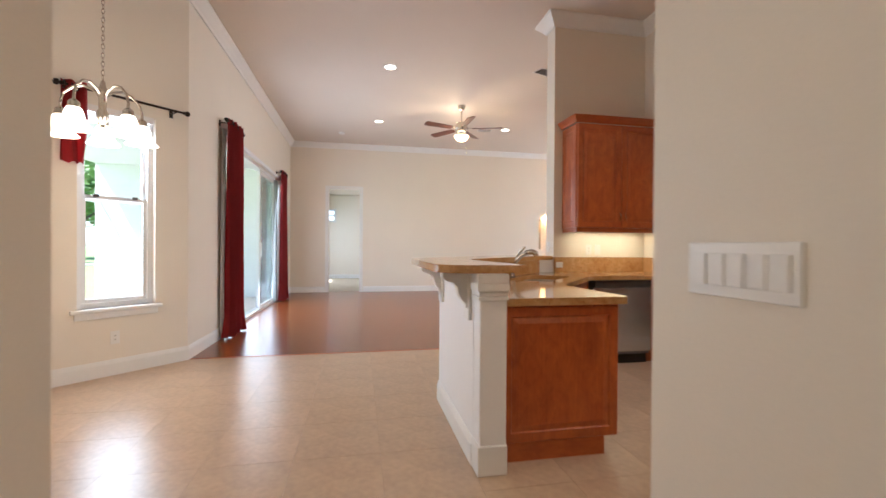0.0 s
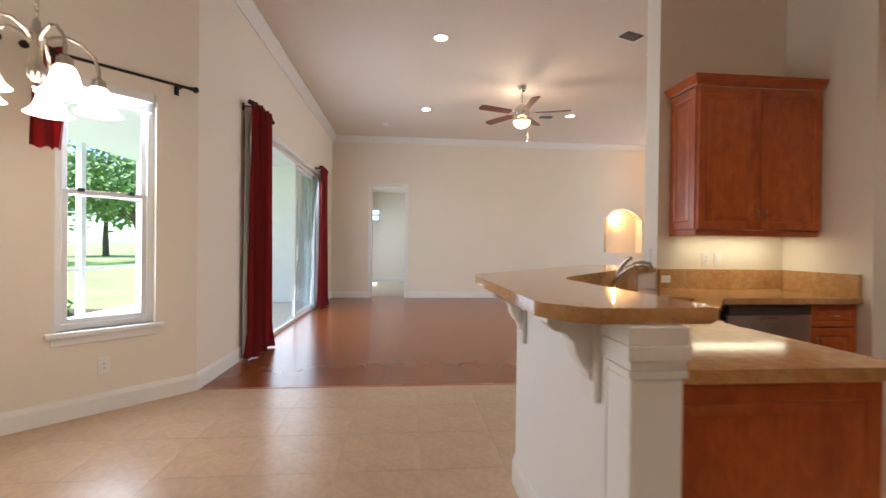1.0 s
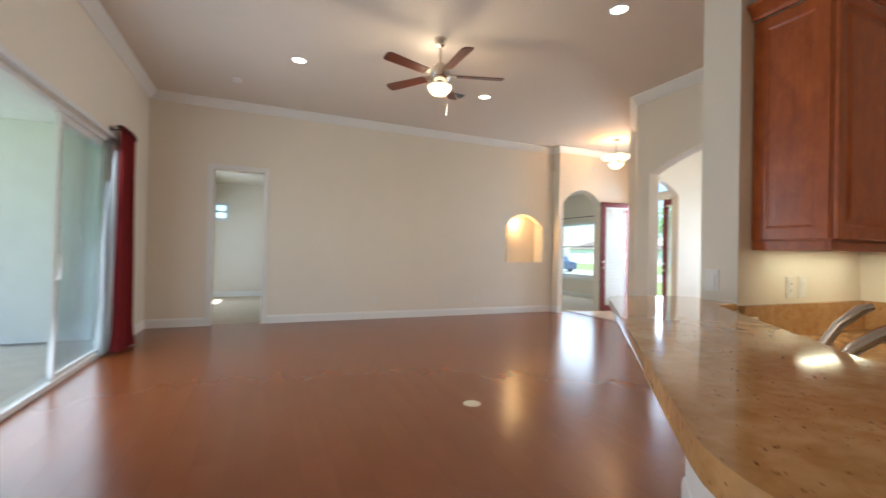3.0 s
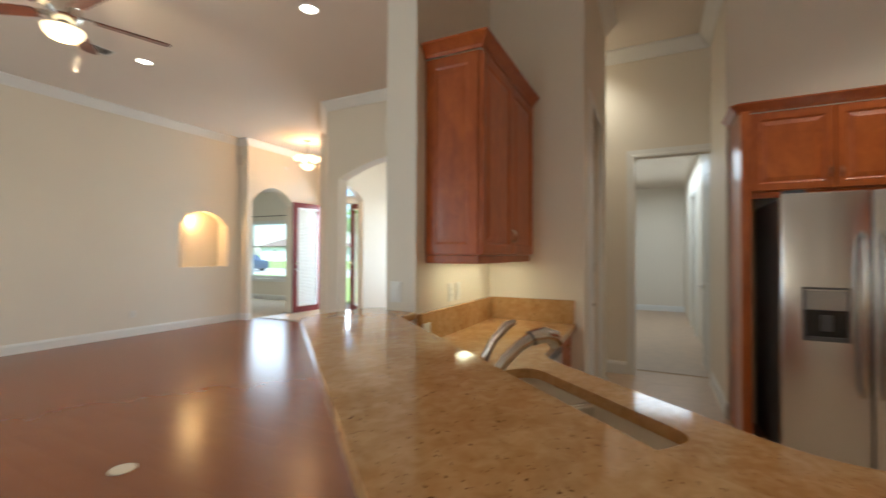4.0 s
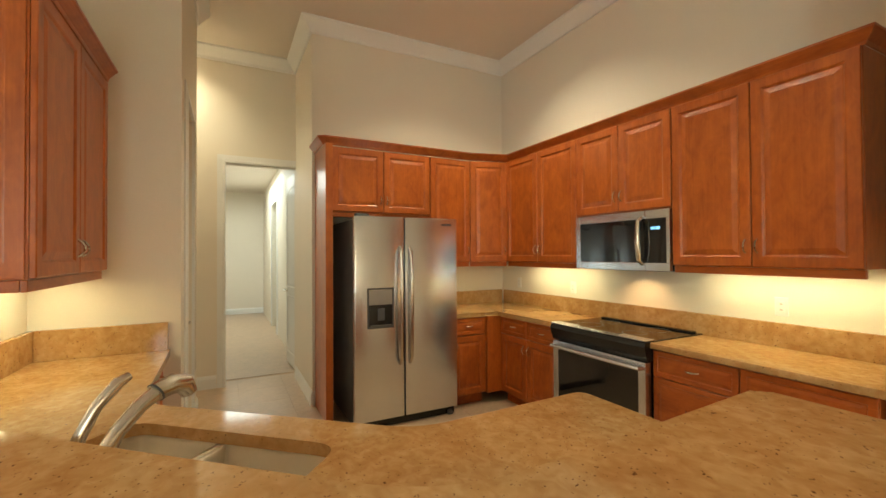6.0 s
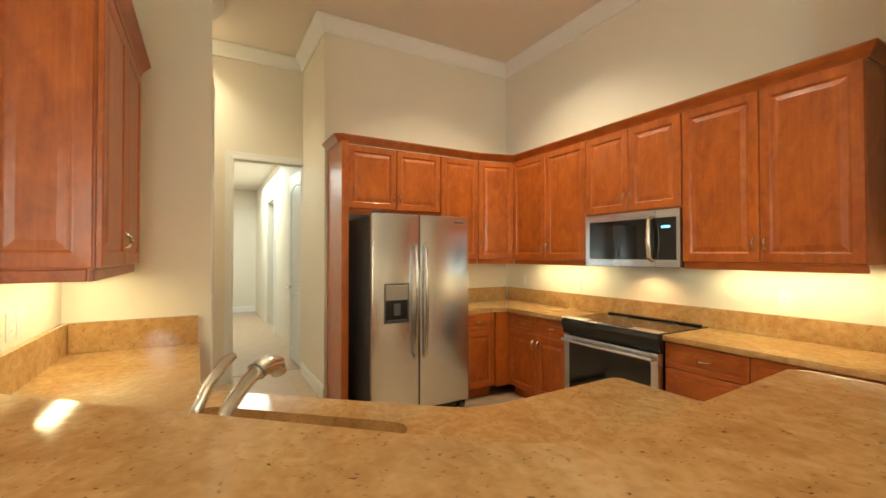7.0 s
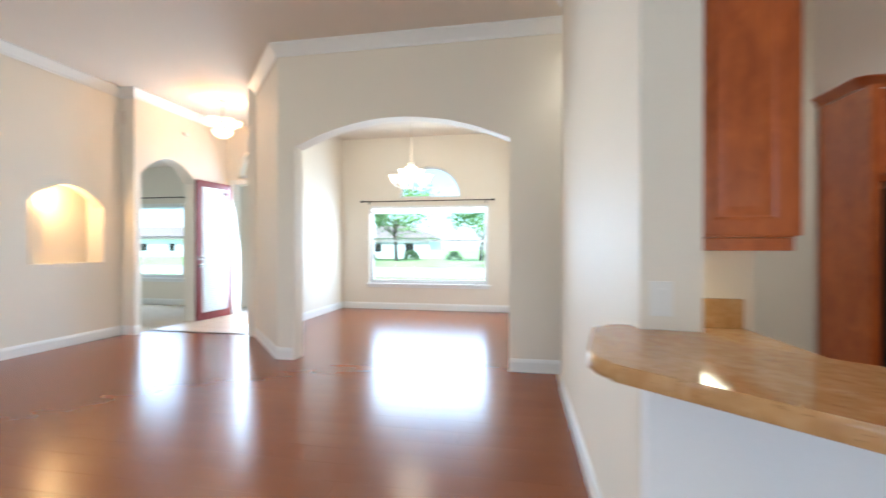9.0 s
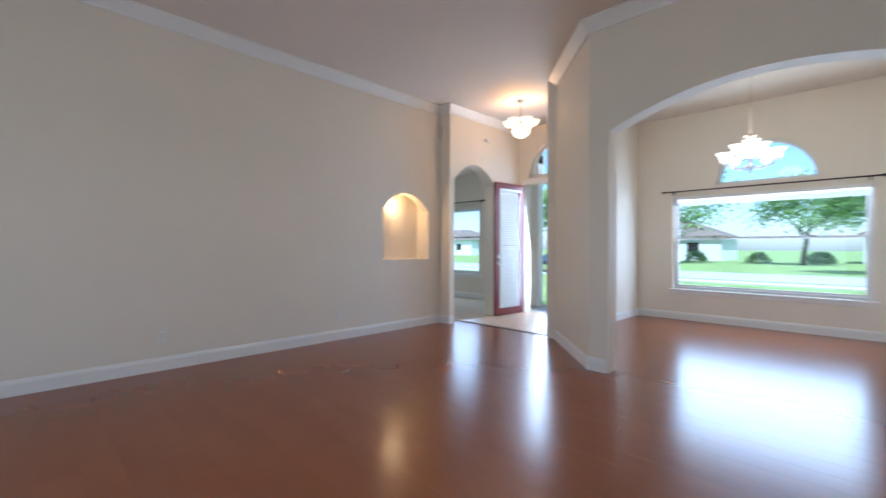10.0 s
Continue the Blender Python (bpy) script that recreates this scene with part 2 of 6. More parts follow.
BLACK = material("black_enamel", (0.012, 0.012, 0.013), 0.25, 0, 0.05, bump=0)
BLACKGLASS = material("black_oven_glass", (0.010, 0.010, 0.011), 0.05, 0, 0.02, bump=0, spec=0.7)
RODBLACK = material("dark_bronze_rod", (0.03, 0.022, 0.018), 0.4, 0.7, 0.05, bump=0)
RED = material("dark_red_curtain_cloth", (0.30, 0.014, 0.015), 0.75, vary=0.15, scale=5, fine=220, bump=0.04)
REDDOOR = material("dark_red_door_paint", (0.15, 0.018, 0.016), 0.35, vary=0.06, bump=0.004)
PLASTIC = material("white_plastic", (0.78, 0.76, 0.72), 0.35, vary=0.01, bump=0)
OUTLET = material("grey_outlet_face", (0.52, 0.50, 0.46), 0.5, bump=0)
SLOT = material("dark_socket_slot", (0.05, 0.045, 0.04), 0.6, bump=0)
VINYL = material("white_vinyl_frame", (0.76, 0.76, 0.75), 0.35, vary=0.02, bump=0)
BLIND = material("white_blind_slat", (0.80, 0.79, 0.76), 0.45, vary=0.02, bump=0)
SINK = material("bone_sink_composite", (0.66, 0.58, 0.46), 0.3, vary=0.03, bump=0)
GLASS = clear("window_glass", (0.97, 0.99, 0.99))
FROST = glow("lit_frosted_glass_shade", (1.0, 0.86, 0.66), 1.3)
BOWL = glow("lit_frosted_fan_bowl", (1.0, 0.74, 0.42), 1.3)
CANLIGHT = glow("lit_recessed_lens", (1.0, 0.86, 0.66), 4.0)
STRIP = glow("lit_undercabinet_strip", (1.0, 0.85, 0.5), 2.0)
FANWOOD = wood("dark_cherry_fan_blade", (0.05, 0.012, 0.006), (0.13, 0.035, 0.014), 0.35, 1.2, 0.2, 0)
STUCCO = material("pale_stucco", (0.76, 0.78, 0.76), 0.85, vary=0.05, fine=90, bump=0.06)
PAVER = material("pale_patio_paving", (0.72, 0.66, 0.61), 0.8, vary=0.1, scale=5, bump=0.04)
LAWN = material("lawn_grass", (0.24, 0.33, 0.10), 0.95, vary=0.35, scale=0.5, fine=9, bump=0.08)
ASPHALT = material("grey_asphalt", (0.42, 0.42, 0.41), 0.9, vary=0.12, scale=1, fine=60, bump=0.05)
CONCRETE = material("pale_concrete", (0.55, 0.53, 0.50), 0.85, vary=0.08, bump=0.04)
LEAF = material("green_leaves", (0.15, 0.26, 0.06), 0.6, vary=0.4, scale=1.5, fine=12, bump=0, spread=0.2)
BARK = material("grey_brown_bark", (0.13, 0.10, 0.075), 0.9, vary=0.3, scale=4, fine=30, bump=0.08)
ROOF = material("grey_brown_roof_tile", (0.20, 0.16, 0.13), 0.8, vary=0.2, scale=2, fine=14, bump=0.06)
CARPAINT = material("blue_grey_car_paint", (0.10, 0.13, 0.20), 0.25, 0.2, 0.03, bump=0, coat=0.6)
RUBBER = material("black_rubber", (0.02, 0.02, 0.02), 0.8, bump=0)
MULCH = material("dark_mulch", (0.09, 0.06, 0.045), 0.95, vary=0.4, scale=6, fine=50, bump=0.1)


# ---- building helpers ----
def box(bm, x0, x1, y0, y1, z0, z1, bevel=0.0, m=None):
    r = bmesh.ops.create_cube(bm, size=1.0)
    t = Matrix.Translation(((x0 + x1) / 2, (y0 + y1) / 2, (z0 + z1) / 2)) @ Matrix.Diagonal((abs(x1 - x0), abs(y1 - y0), abs(z1 - z0), 1))
    bmesh.ops.transform(bm, matrix=(m @ t) if m else t, verts=r["verts"])
    if bevel:
        edges = {e for v in r["verts"] for e in v.link_edges}
        bmesh.ops.bevel(bm, geom=list(edges), offset=bevel, segments=2, affect="EDGES", profile=0.6)
    return bm


def prism(bm, pts, z0, z1, m=None):
    """An upright prism over a plan outline."""
    area = sum(a[0] * b[1] - b[0] * a[1] for a, b in zip(pts, pts[1:] + pts[:1]))
    pts = pts if area > 0 else pts[::-1]
    lo = [bm.verts.new((x, y, z0)) for x, y in pts]
    hi = [bm.verts.new((x, y, z1)) for x, y in pts]
    bm.faces.new(lo[::-1])
    bm.faces.new(hi)
    for i in range(len(pts)):
        j = (i + 1) % len(pts)
        bm.faces.new((lo[i], lo[j], hi[j], hi[i]))
    if m:
        bmesh.ops.transform(bm, matrix=m, verts=lo + hi)
    return lo, hi


def lathe(bm, profile, seg=20, m=None, close=True):
    """A turned form: profile of (radius, z)."""
    rings = []
    for r, z in profile:
        rings.append([bm.verts.new((r * math.cos(2 * math.pi * i / seg), r * math.sin(2 * math.pi * i / seg), z)) for i in range(seg)])
    for a, b in zip(rings, rings[1:]):
        for i in range(seg):
            j = (i + 1) % seg
            bm.faces.new((a[i], a[j], b[j], b[i]))
    if close:
        bm.faces.new(rings[0][::-1])
        bm.faces.new(rings[-1])
    vs = [v for ring in rings for v in ring]
    if m:
        bmesh.ops.transform(bm, matrix=m, verts=vs)
    bmesh.ops.recalc_face_normals(bm, faces=list({f for v in vs for f in v.link_faces}))
    return vs


def tube(bm, pts, radius, seg=8):
    """A round bar along a line of points; radius may be a list."""
    pts = [Vector(p) for p in pts]
    radii = radius if isinstance(radius, (list, tuple)) else [radius] * len(pts)
    rings, up = [], Vector((0.31, 0.17, 0.93))
    for i, p in enumerate(pts):
        d = (pts[min(i + 1, len(pts) - 1)] - pts[max(i - 1, 0)]).normalized()
        a = d.cross(up)
        if a.length < 0.05:
            a = d.cross(Vector((1, 0, 0)))
        a.normalize()
        b = d.cross(a)
        rings.append([bm.verts.new(p + radii[i] * (math.cos(2 * math.pi * k / seg) * a + math.sin(2 * math.pi * k / seg) * b)) for k in range(seg)])
    for a, b in zip(rings, rings[1:]):
        for k in range(seg):
            bm.faces.new((a[k], a[(k + 1) % seg], b[(k + 1) % seg], b[k]))
    bm.faces.new(rings[0][::-1])
    bm.faces.new(rings[-1])
    bmesh.ops.recalc_face_normals(bm, faces=bm.faces[:])


def sweep(bm, path, profile, closed=False):
    """A moulding along a level line of plan points; profile of (out to the left, z), mitred at the bends."""
    path = [Vector((p[0], p[1])) for p in path]
    rows = []
    n = len(path)
    for i, p in enumerate(path):
        d0 = (p - path[i - 1]).normalized() if i else None
        d1 = (path[i + 1] - p).normalized() if i < n - 1 else None
        d0, d1 = d0 or d1, d1 or d0
        n0, n1 = Vector((-d0.y, d0.x)), Vector((-d1.y, d1.x))
        mit = (n0 + n1) / max(0.3, 1 + n0.dot(n1))
        rows.append([bm.verts.new((p.x + mit.x * o, p.y + mit.y * o, z)) for o, z in profile])
    k = len(profile)
    for a, b in zip(rows, rows[1:]):
        for i in range(k):
            bm.faces.new((a[i], a[(i + 1) % k], b[(i + 1) % k], b[i]))
    bm.faces.new(rows[0])
    bm.faces.new(rows[-1][::-1])
    bmesh.ops.recalc_face_normals(bm, faces=bm.faces[:])


def mesh(name, bm, mat, smooth=False):
    me = bpy.data.meshes.new(name)
    bm.to_mesh(me)
    bm.free()
    if mat:
        me.materials.append(mat)
    if smooth:
        me.shade_smooth()
        me.set_sharp_from_angle(angle=radians(38))
    return me


def part(name, bm, mat, parent, label="", smooth=False, m=None):
    ob = new(name, mesh(name, bm, mat, smooth))
    ob.parent = parent
    if m is not None:
        ob.matrix_basis = m
    if label:
        tagged(ob, label)
    return ob


def thing(name, label, category, m=None, group="", kind=""):
    ob = new(name)
    ob.empty_display_size = 0.1
    if m is not None:
        ob.matrix_basis = m
    return tagged(ob, label, category, group, kind)


def solid(name, bm, mat, label, category, m=None, kind="", group="", smooth=False):
    ob = new(name, mesh(name, bm, mat, smooth))
    if m is not None:
        ob.matrix_basis = m
    return tagged(ob, label, category, group, kind)


def B(*a, **k):
    return box(bmesh.new(), *a, **k)


H = 3.72          # ceiling
BAR, TOP = 1.058, 0.880


def wall(name, p0, p1, thick, holes=(), label="cream painted plaster wall", mat=None, z1=H, z0=0.0):
    """A wall whose face runs from p0 to p1; its body lies to the left of that way (thick > 0) or right.
    holes: (s0, s1, z0, z1, rise) along the face, with an arched head where rise is not 0."""
    p0, p1 = Vector(p0), Vector(p1)
    length = (p1 - p0).length
    d = (p1 - p0) / length
    bm = bmesh.new()

    def block(outline):
        lo = [bm.verts.new((s, 0, z)) for s, z in outline]
        hi = [bm.verts.new((s, thick, z)) for s, z in outline]
        bm.faces.new(lo)
        bm.faces.new(hi[::-1])
        for i in range(len(lo)):
            j = (i + 1) % len(lo)
            bm.faces.new((lo[j], lo[i], hi[i], hi[j]))

    s = 0.0
    for a, b, c, e, rise in sorted(holes):
        if a > s:
            block([(s, z0), (a, z0), (a, z1), (s, z1)])
        if c > z0:
            block([(a, z0), (b, z0), (b, c), (a, c)])
        if rise:
            n = 20
            us = [2 * i / n - 1 for i in range(n + 1)]
            arc = [(a + (b - a) * (u + 1) / 2, e + rise * (math.sqrt(max(0, 1 - u * u)) if rise > 0.4 * (b - a) else 1 - u * u)) for u in us]
            for (s0, za), (s1, zb) in zip(arc, arc[1:]):
                block([(s0, za), (s1, zb), (s1, z1), (s0, z1)])
        else:
            block([(a, e), (b, e), (b, z1), (a, z1)])
        s = b
    if s < length - 1e-6:
        block([(s, z0), (length, z0), (length, z1), (s, z1)])
    bmesh.ops.remove_doubles(bm, verts=bm.verts[:], dist=1e-5)
    bmesh.ops.recalc_face_normals(bm, faces=bm.faces[:])
    m = Matrix.Translation((p0.x, p0.y, 0)) @ Matrix.Rotation(math.atan2(d.y, d.x), 4, "Z")
    return solid(name, bm, mat or PAINT, label, "wall", m, "structure")


# ---- large structure ----
XW, YN, YE = -1.40, 10.35, 10.12
wall("wall_west", (XW, 4.1), (XW, YN + 0.15), 0.16, [(1.15, 4.72, 0, 2.53, 0)])
wall("wall_nook_window", (-2.23, 3.27), (XW, 4.1), 0.16, [(0.30, 0.88, 0.60, 2.34, 0)])
wall("wall_nook_west", (-2.23, 0.45), (-2.23, 3.27), 0.16)
wall("wall_nook_south", (-2.23, 0.45), (-0.46, 0.45), -0.14)
wall("wall_passage_west", (-0.32, -2.6), (-0.32, 0.45), 0.14)
wall("wall_passage_east", (1.04, -2.6), (1.04, 0.43), -0.12, mat=PAINT)
wall("wall_passage_end", (-0.5, -2.6), (1.2, -2.6), -0.14)
wall("wall_north", (XW, YN), (6.36, YN), 0.16, [(0.92, 1.675, 0, 2.58, 0), (6.52, 7.48, 1.11, 1.90, 0.27)])
wall("wall_entry_north", (6.36, YE), (8.62, YE), 0.24, [(0.11, 1.24, 0, 2.47, 0.33)])
wall("wall_entry_front", (8.42, 8.39), (8.42, YE), -0.2, [(0.0, 1.59, 0, 2.58, 0)], z1=2.70)
wall("wall_entry_front_upper", (8.42, 8.39), (8.42, YE), -0.2, [(0.10, 1.50, 2.70, 2.72, 0.70)], z0=2.70)
wall("wall_dining_arch", (5.50, 3.95), (5.50, 7.22), -0.20, [(0.54, 3.05, 0, 2.515, 0.29)])
wall("wall_dining_corner", (5.50, 7.22), (6.60, 8.25), -0.14)
wall("wall_dining_north", (6.60, 8.25), (9.72, 8.25), 0.14, [(0.15, 1.15, 0, 2.5, 0.25)])
wall("wall_dining_south", (5.70, 4.36), (9.72, 4.36), -0.14)
wall("wall_dining_window", (9.72, 4.22), (9.72, 8.39), -0.2, [(0.80, 3.40, 0.56, 2.24, 0)], z1=2.40)
wall("wall_dining_window_upper", (9.72, 4.22), (9.72, 8.39), -0.2, [(1.37, 2.73, 2.40, 2.40, 0.68)], z0=2.40)
wall("wall_hall_kink", (5.72, 3.68), (5.50, 3.95), -0.14)
wall("wall_hall_door", (5.72, 1.95), (5.72, 3.68), -0.12, [(0.17, 0.91, 0, 2.475, 0)])
wall("wall_alcove_south", (4.66, 2.12), (5.72, 2.12), -0.12)
wall("wall_fridge", (4.66, -0.10), (4.66, 2.00), -0.12)
wall("wall_range", (1.04, -0.10), (4.66, -0.10), -0.14)
wall("wall_cabinet_north", (2.395, 3.805), (3.52, 3.805), 0.19)
wall("wall_pantry_west", (3.52, 3.10), (3.52, 3.995), -0.11)
wall("wall_pantry_south", (3.63, 3.10), (5.0, 3.10), 0.11, [(0.16, 0.77, 0, 2.52, 0)])
wall("wall_pantry_north", (3.63, 3.995), (5.0, 3.995), -0.11)
wall("wall_pantry_east", (5.0, 3.21), (5.0, 3.885), 0.10)
# rooms seen through the openings
wall("wall_bedroom_west", (-1.6, 10.5), (-1.6, 15.0), 0.14, [(2.2, 3.4, 0.9, 2.3, 0)])
wall("wall_bedroom_north", (-1.6, 15.0), (2.6, 15.0), 0.14, [(0.66, 1.05, 2.0, 2.5, 0)])
wall("wall_bedroom_east", (2.6, 10.5), (2.6, 15.0), -0.14)
wall("wall_study_west", (5.4, 10.52), (5.4, 14.2), 0.14)
wall("wall_study_north", (5.4, 14.2), (9.4, 14.2), 0.14)
wall("wall_study_front", (9.4, 10.30), (9.4, 14.2), -0.2, [(1.70, 3.60, 0.62, 2.35, 0)])
wall("wall_service_hall_south", (5.84, 2.02), (12.0, 2.02), -0.12, [(2.9, 3.9, 0, 2.45, 0)])
wall("wall_service_hall_north", (5.84, 3.25), (12.0, 3.25), 0.12)
wall("wall_service_hall_end", (12.0, 2.0), (12.0, 3.3), -0.12)
wall("wall_service_room", (5.84, 0.6), (12.0, 0.6), -0.12)


def slab(name, pts, z0, z1, mat, label, category):
    bm = bmesh.new()
    prism(bm, pts, z0, z1)
    return solid(name, bm, mat, label, category, kind="structure")


slab("ceiling", [(-2.5, -2.8), (6.9, -2.8), (6.9, 4.2), (10.0, 4.2), (10.0, 8.3), (9.0, 8.3), (9.0, 10.29), (6.3, 10.29), (6.3, 10.51), (-1.6, 10.51), (-1.6, 4.4), (-2.5, 3.4)], H, H + 0.2, CEIL, "cream painted flat ceiling with recessed lights", "ceiling")
slab("ceiling_bedroom", [(-1.8, 10.52), (2.8, 10.52), (2.8, 15.2), (-1.8, 15.2)], 3.0, 3.2, CEIL, "cream painted bedroom ceiling", "ceiling")
slab("ceiling_study", [(5.2, 10.52), (6.3, 10.52), (6.3, 10.30), (9.7, 10.30), (9.7, 14.4), (5.2, 14.4)], 3.2, 3.4, CEIL, "cream painted study ceiling", "ceiling")
slab("ceiling_service_hall", [(5.84, 0.4), (12.2, 0.4), (12.2, 3.4), (5.84, 3.4)], 3.0, 3.2, CEIL, "cream painted hall ceiling", "ceiling")
# sub-floors under the laid pieces
slab("floor_tile_bed", [(-2.5, -2.8), (6.0, -2.8), (6.0, 4.0), (1.80, 4.0), (1.64, 4.12), (-1.6, 4.12), (-2.5, 3.4)], -0.12, -0.004, GROUT, "tan grouted bed of the floor tiles", "floor")
slab("floor_wood_bed", [(-1.6, 4.12), (1.64, 4.12), (1.80, 4.0), (6.0, 4.0), (6.0, 4.2), (9.9, 4.2), (9.9, 8.25), (6.66, 8.25), (6.66, 10.21), (6.4, 10.21), (6.4, 10.5), (-1.6, 10.5)], -0.12, -0.006, material("dark_floor_gap", (0.10, 0.03, 0.012), 0.6, bump=0), "dark underlay of the plank floor", "floor")
slab("floor_entry_bed", [(6.66, 8.25), (8.62, 8.25), (8.62, 10.21), (6.66, 10.21)], -0.12, -0.004, GROUT, "tan grouted bed of the entry tiles", "floor")
slab("floor_bedroom", [(-1.8, 10.5), (2.8, 10.5), (2.8, 15.2), (-1.8, 15.2)], -0.12, 0.0, CARPET, "beige bedroom carpet", "floor")
slab("floor_study", [(5.2, 10.51), (6.4, 10.51), (6.4, 10.21), (9.6, 10.21), (9.6, 14.4), (5.2, 14.4)], -0.12, 0.0, CARPET, "beige study carpet", "floor")
slab("floor_service_hall", [(6.0, 0.4), (12.2, 0.4), (12.2, 3.4), (6.0, 3.4)], -0.12, 0.0, TILE, "polished beige hall floor", "floor")

# trim
CROWN = [(0, H), (0, H - 0.13), (0.018, H - 0.13), (0.03, H - 0.105), (0.075, H - 0.055), (0.10, H - 0.03), (0.11, H - 0.022), (0.11, H)]
BASE = [(0, 0), (0.016, 0), (0.016, 0.105), (0.011, 0.125), (0.006, 0.14), (0, 0.14)]


def moulding(name, path, profile, label, cat):
    bm = bmesh.new()
    sweep(bm, path, profile)
    return solid(name, bm, WHITE, label, cat, kind="structure")


def crown(*path):
    moulding("crown_moulding", path, CROWN, "white painted crown moulding under the ceiling", "crown moulding")


def base(*path):
    moulding("baseboard", path, BASE, "white painted baseboard along the wall", "baseboard")


crown((5.72, 2.12), (5.72, 3.68), (5.50, 3.95), (5.50, 7.22), (6.60, 8.25))
crown((8.42, YE), (6.36, YE), (6.36, YN), (XW, YN), (XW, 4.1), (-2.23, 3.27), (-2.23, 0.45), (-0.32, 0.45))
crown((1.16, -0.10), (4.66, -0.10), (4.66, 2.12), (5.72, 2.12))
crown((5.0, 3.10), (3.52, 3.10), (3.52, 3.805), (2.395, 3.805), (2.395, 3.995), (5.0, 3.995))
base((5.50, 7.02), (5.50, 7.22), (6.60, 8.25))
base((5.72, 2.95), (5.72, 3.68), (5.50, 3.95), (5.50, 4.49))
base((6.46, YE), (6.36, YE), (6.36, YN), (0.375, YN))
base((-0.58, YN), (XW, YN), (XW, 8.92))
base((XW, 5.15), (XW, 4.1), (-2.23, 3.27), (-2.23, 0.45), (-0.32, 0.45))
base((5.72, 2.02), (5.72, 2.12)), base((4.66, 2.02), (4.66, 2.12), (5.72, 2.12))
base((3.69, 3.10), (3.52, 3.10), (3.52, 3.22))
base((2.43, 3.995), (5.0, 3.995), (5.0, 3.10), (4.50, 3.10))
base((9.72, 4.36), (9.72, 8.25), (7.9, 8.25))
base((5.72, 4.36), (9.72, 4.36))
base((2.6, 15.0), (-1.6, 15.0), (-1.6, 10.6))
base((9.4, 10.6), (9.4, 14.2), (5.4, 14.2))
base((12.0, 2.02), (12.0, 3.25), (5.9, 3.25))


# ---- windows and doors ----
def Z(x, y, z=0.0, turn=0.0):
    return pose(x, y, z, 0, 0, turn)


def frame_bars(bm, x0, x1, z0, z1, w, y0, y1, bevel=0.003):
    box(bm, x0, x0 + w, y0, y1, z0, z1, bevel)
    box(bm, x1 - w, x1, y0, y1, z0, z1, bevel)
    box(bm, x0 + w, x1 - w, y0, y1, z1 - w, z1, bevel)
    box(bm, x0 + w, x1 - w, y0, y1, z0, z0 + w, bevel)
    return bm


def window(name, m, w, h, label, split=0.5, columns=1, blind=0.0, sill=True):
    """Local x along the wall seen from inside, y out of the room, z up from the opening's foot; foot at the inner wall face."""
    win = thing(name, label, "window", m, kind="structure")
    part("window_frame", frame_bars(bmesh.new(), 0, w, 0, h, 0.045, 0.05, 0.13), VINYL, win)
    zs = h * split
    for c in range(columns):
        x0, x1 = 0.045 + (w - 0.09) * c / columns, 0.045 + (w - 0.09) * (c + 1) / columns
        for k, (a, b, y) in enumerate(((0.045, zs + 0.02, 0.065), (zs - 0.02, h - 0.045, 0.095))):
            sash = part("sash", frame_bars(bmesh.new(), x0, x1, a, b, 0.032, y, y + 0.028), VINYL, win)
            pane = part("pane", B(x0 + 0.03, x1 - 0.03, y + 0.012, y + 0.016, a + 0.03, b - 0.03), GLASS, sash)
            pane.visible_shadow = False
    for x in (w * 0.25, w * 0.75):
        part("sash_lock", B(x - 0.02, x + 0.02, 0.045, 0.066, zs + 0.005, zs + 0.03, 0.004), SLOT, win)
    if sill:
        part("window_sill", B(-0.05, w + 0.05, -0.045, 0.055, -0.035, 0.0, 0.008), WHITE, win)
        part("apron", B(-0.02, w + 0.02, -0.016, -0.001, -0.09, -0.036, 0.004), WHITE, win)
    if blind:
        part("blind_headrail", B(0.02, w - 0.02, -0.01, 0.045, h - 0.06, h - 0.002, 0.004), BLIND, win, "raised white blind")
        bm = bmesh.new()
        n = int(blind / 0.018)
        for i in range(n):
            z = h - 0.075 - i * 0.012
            box(bm, 0.025, w - 0.025, -0.004, 0.042, z - 0.004, z, 0)
        part("blind_stack", bm, BLIND, win, "stack of raised blind slats")
    return win


window("window_1", Z(-2.018, 3.482, 0.60, 45), 0.58, 1.74, "white vinyl single-hung window with a raised blind", 0.55, 1, 0.12)
window("window_3", Z(9.72, 7.62, 0.56, -90), 2.60, 1.68, "wide white vinyl dining window with a raised blind", 0.55, 1, 0.16)
window("window_4", Z(9.4, 13.90, 0.62, -90), 1.90, 1.73, "white vinyl study window", 0.55, 1, 0.1)
window("window_5", Z(-0.94, 15.0, 2.0, 0), 0.39, 0.5, "small high bedroom window", 0.5, 1, 0, False)
window("window_6", Z(-1.6, 12.7, 0.9, 90), 1.2, 1.4, "white vinyl bedroom window", 0.55, 1, 0.1)


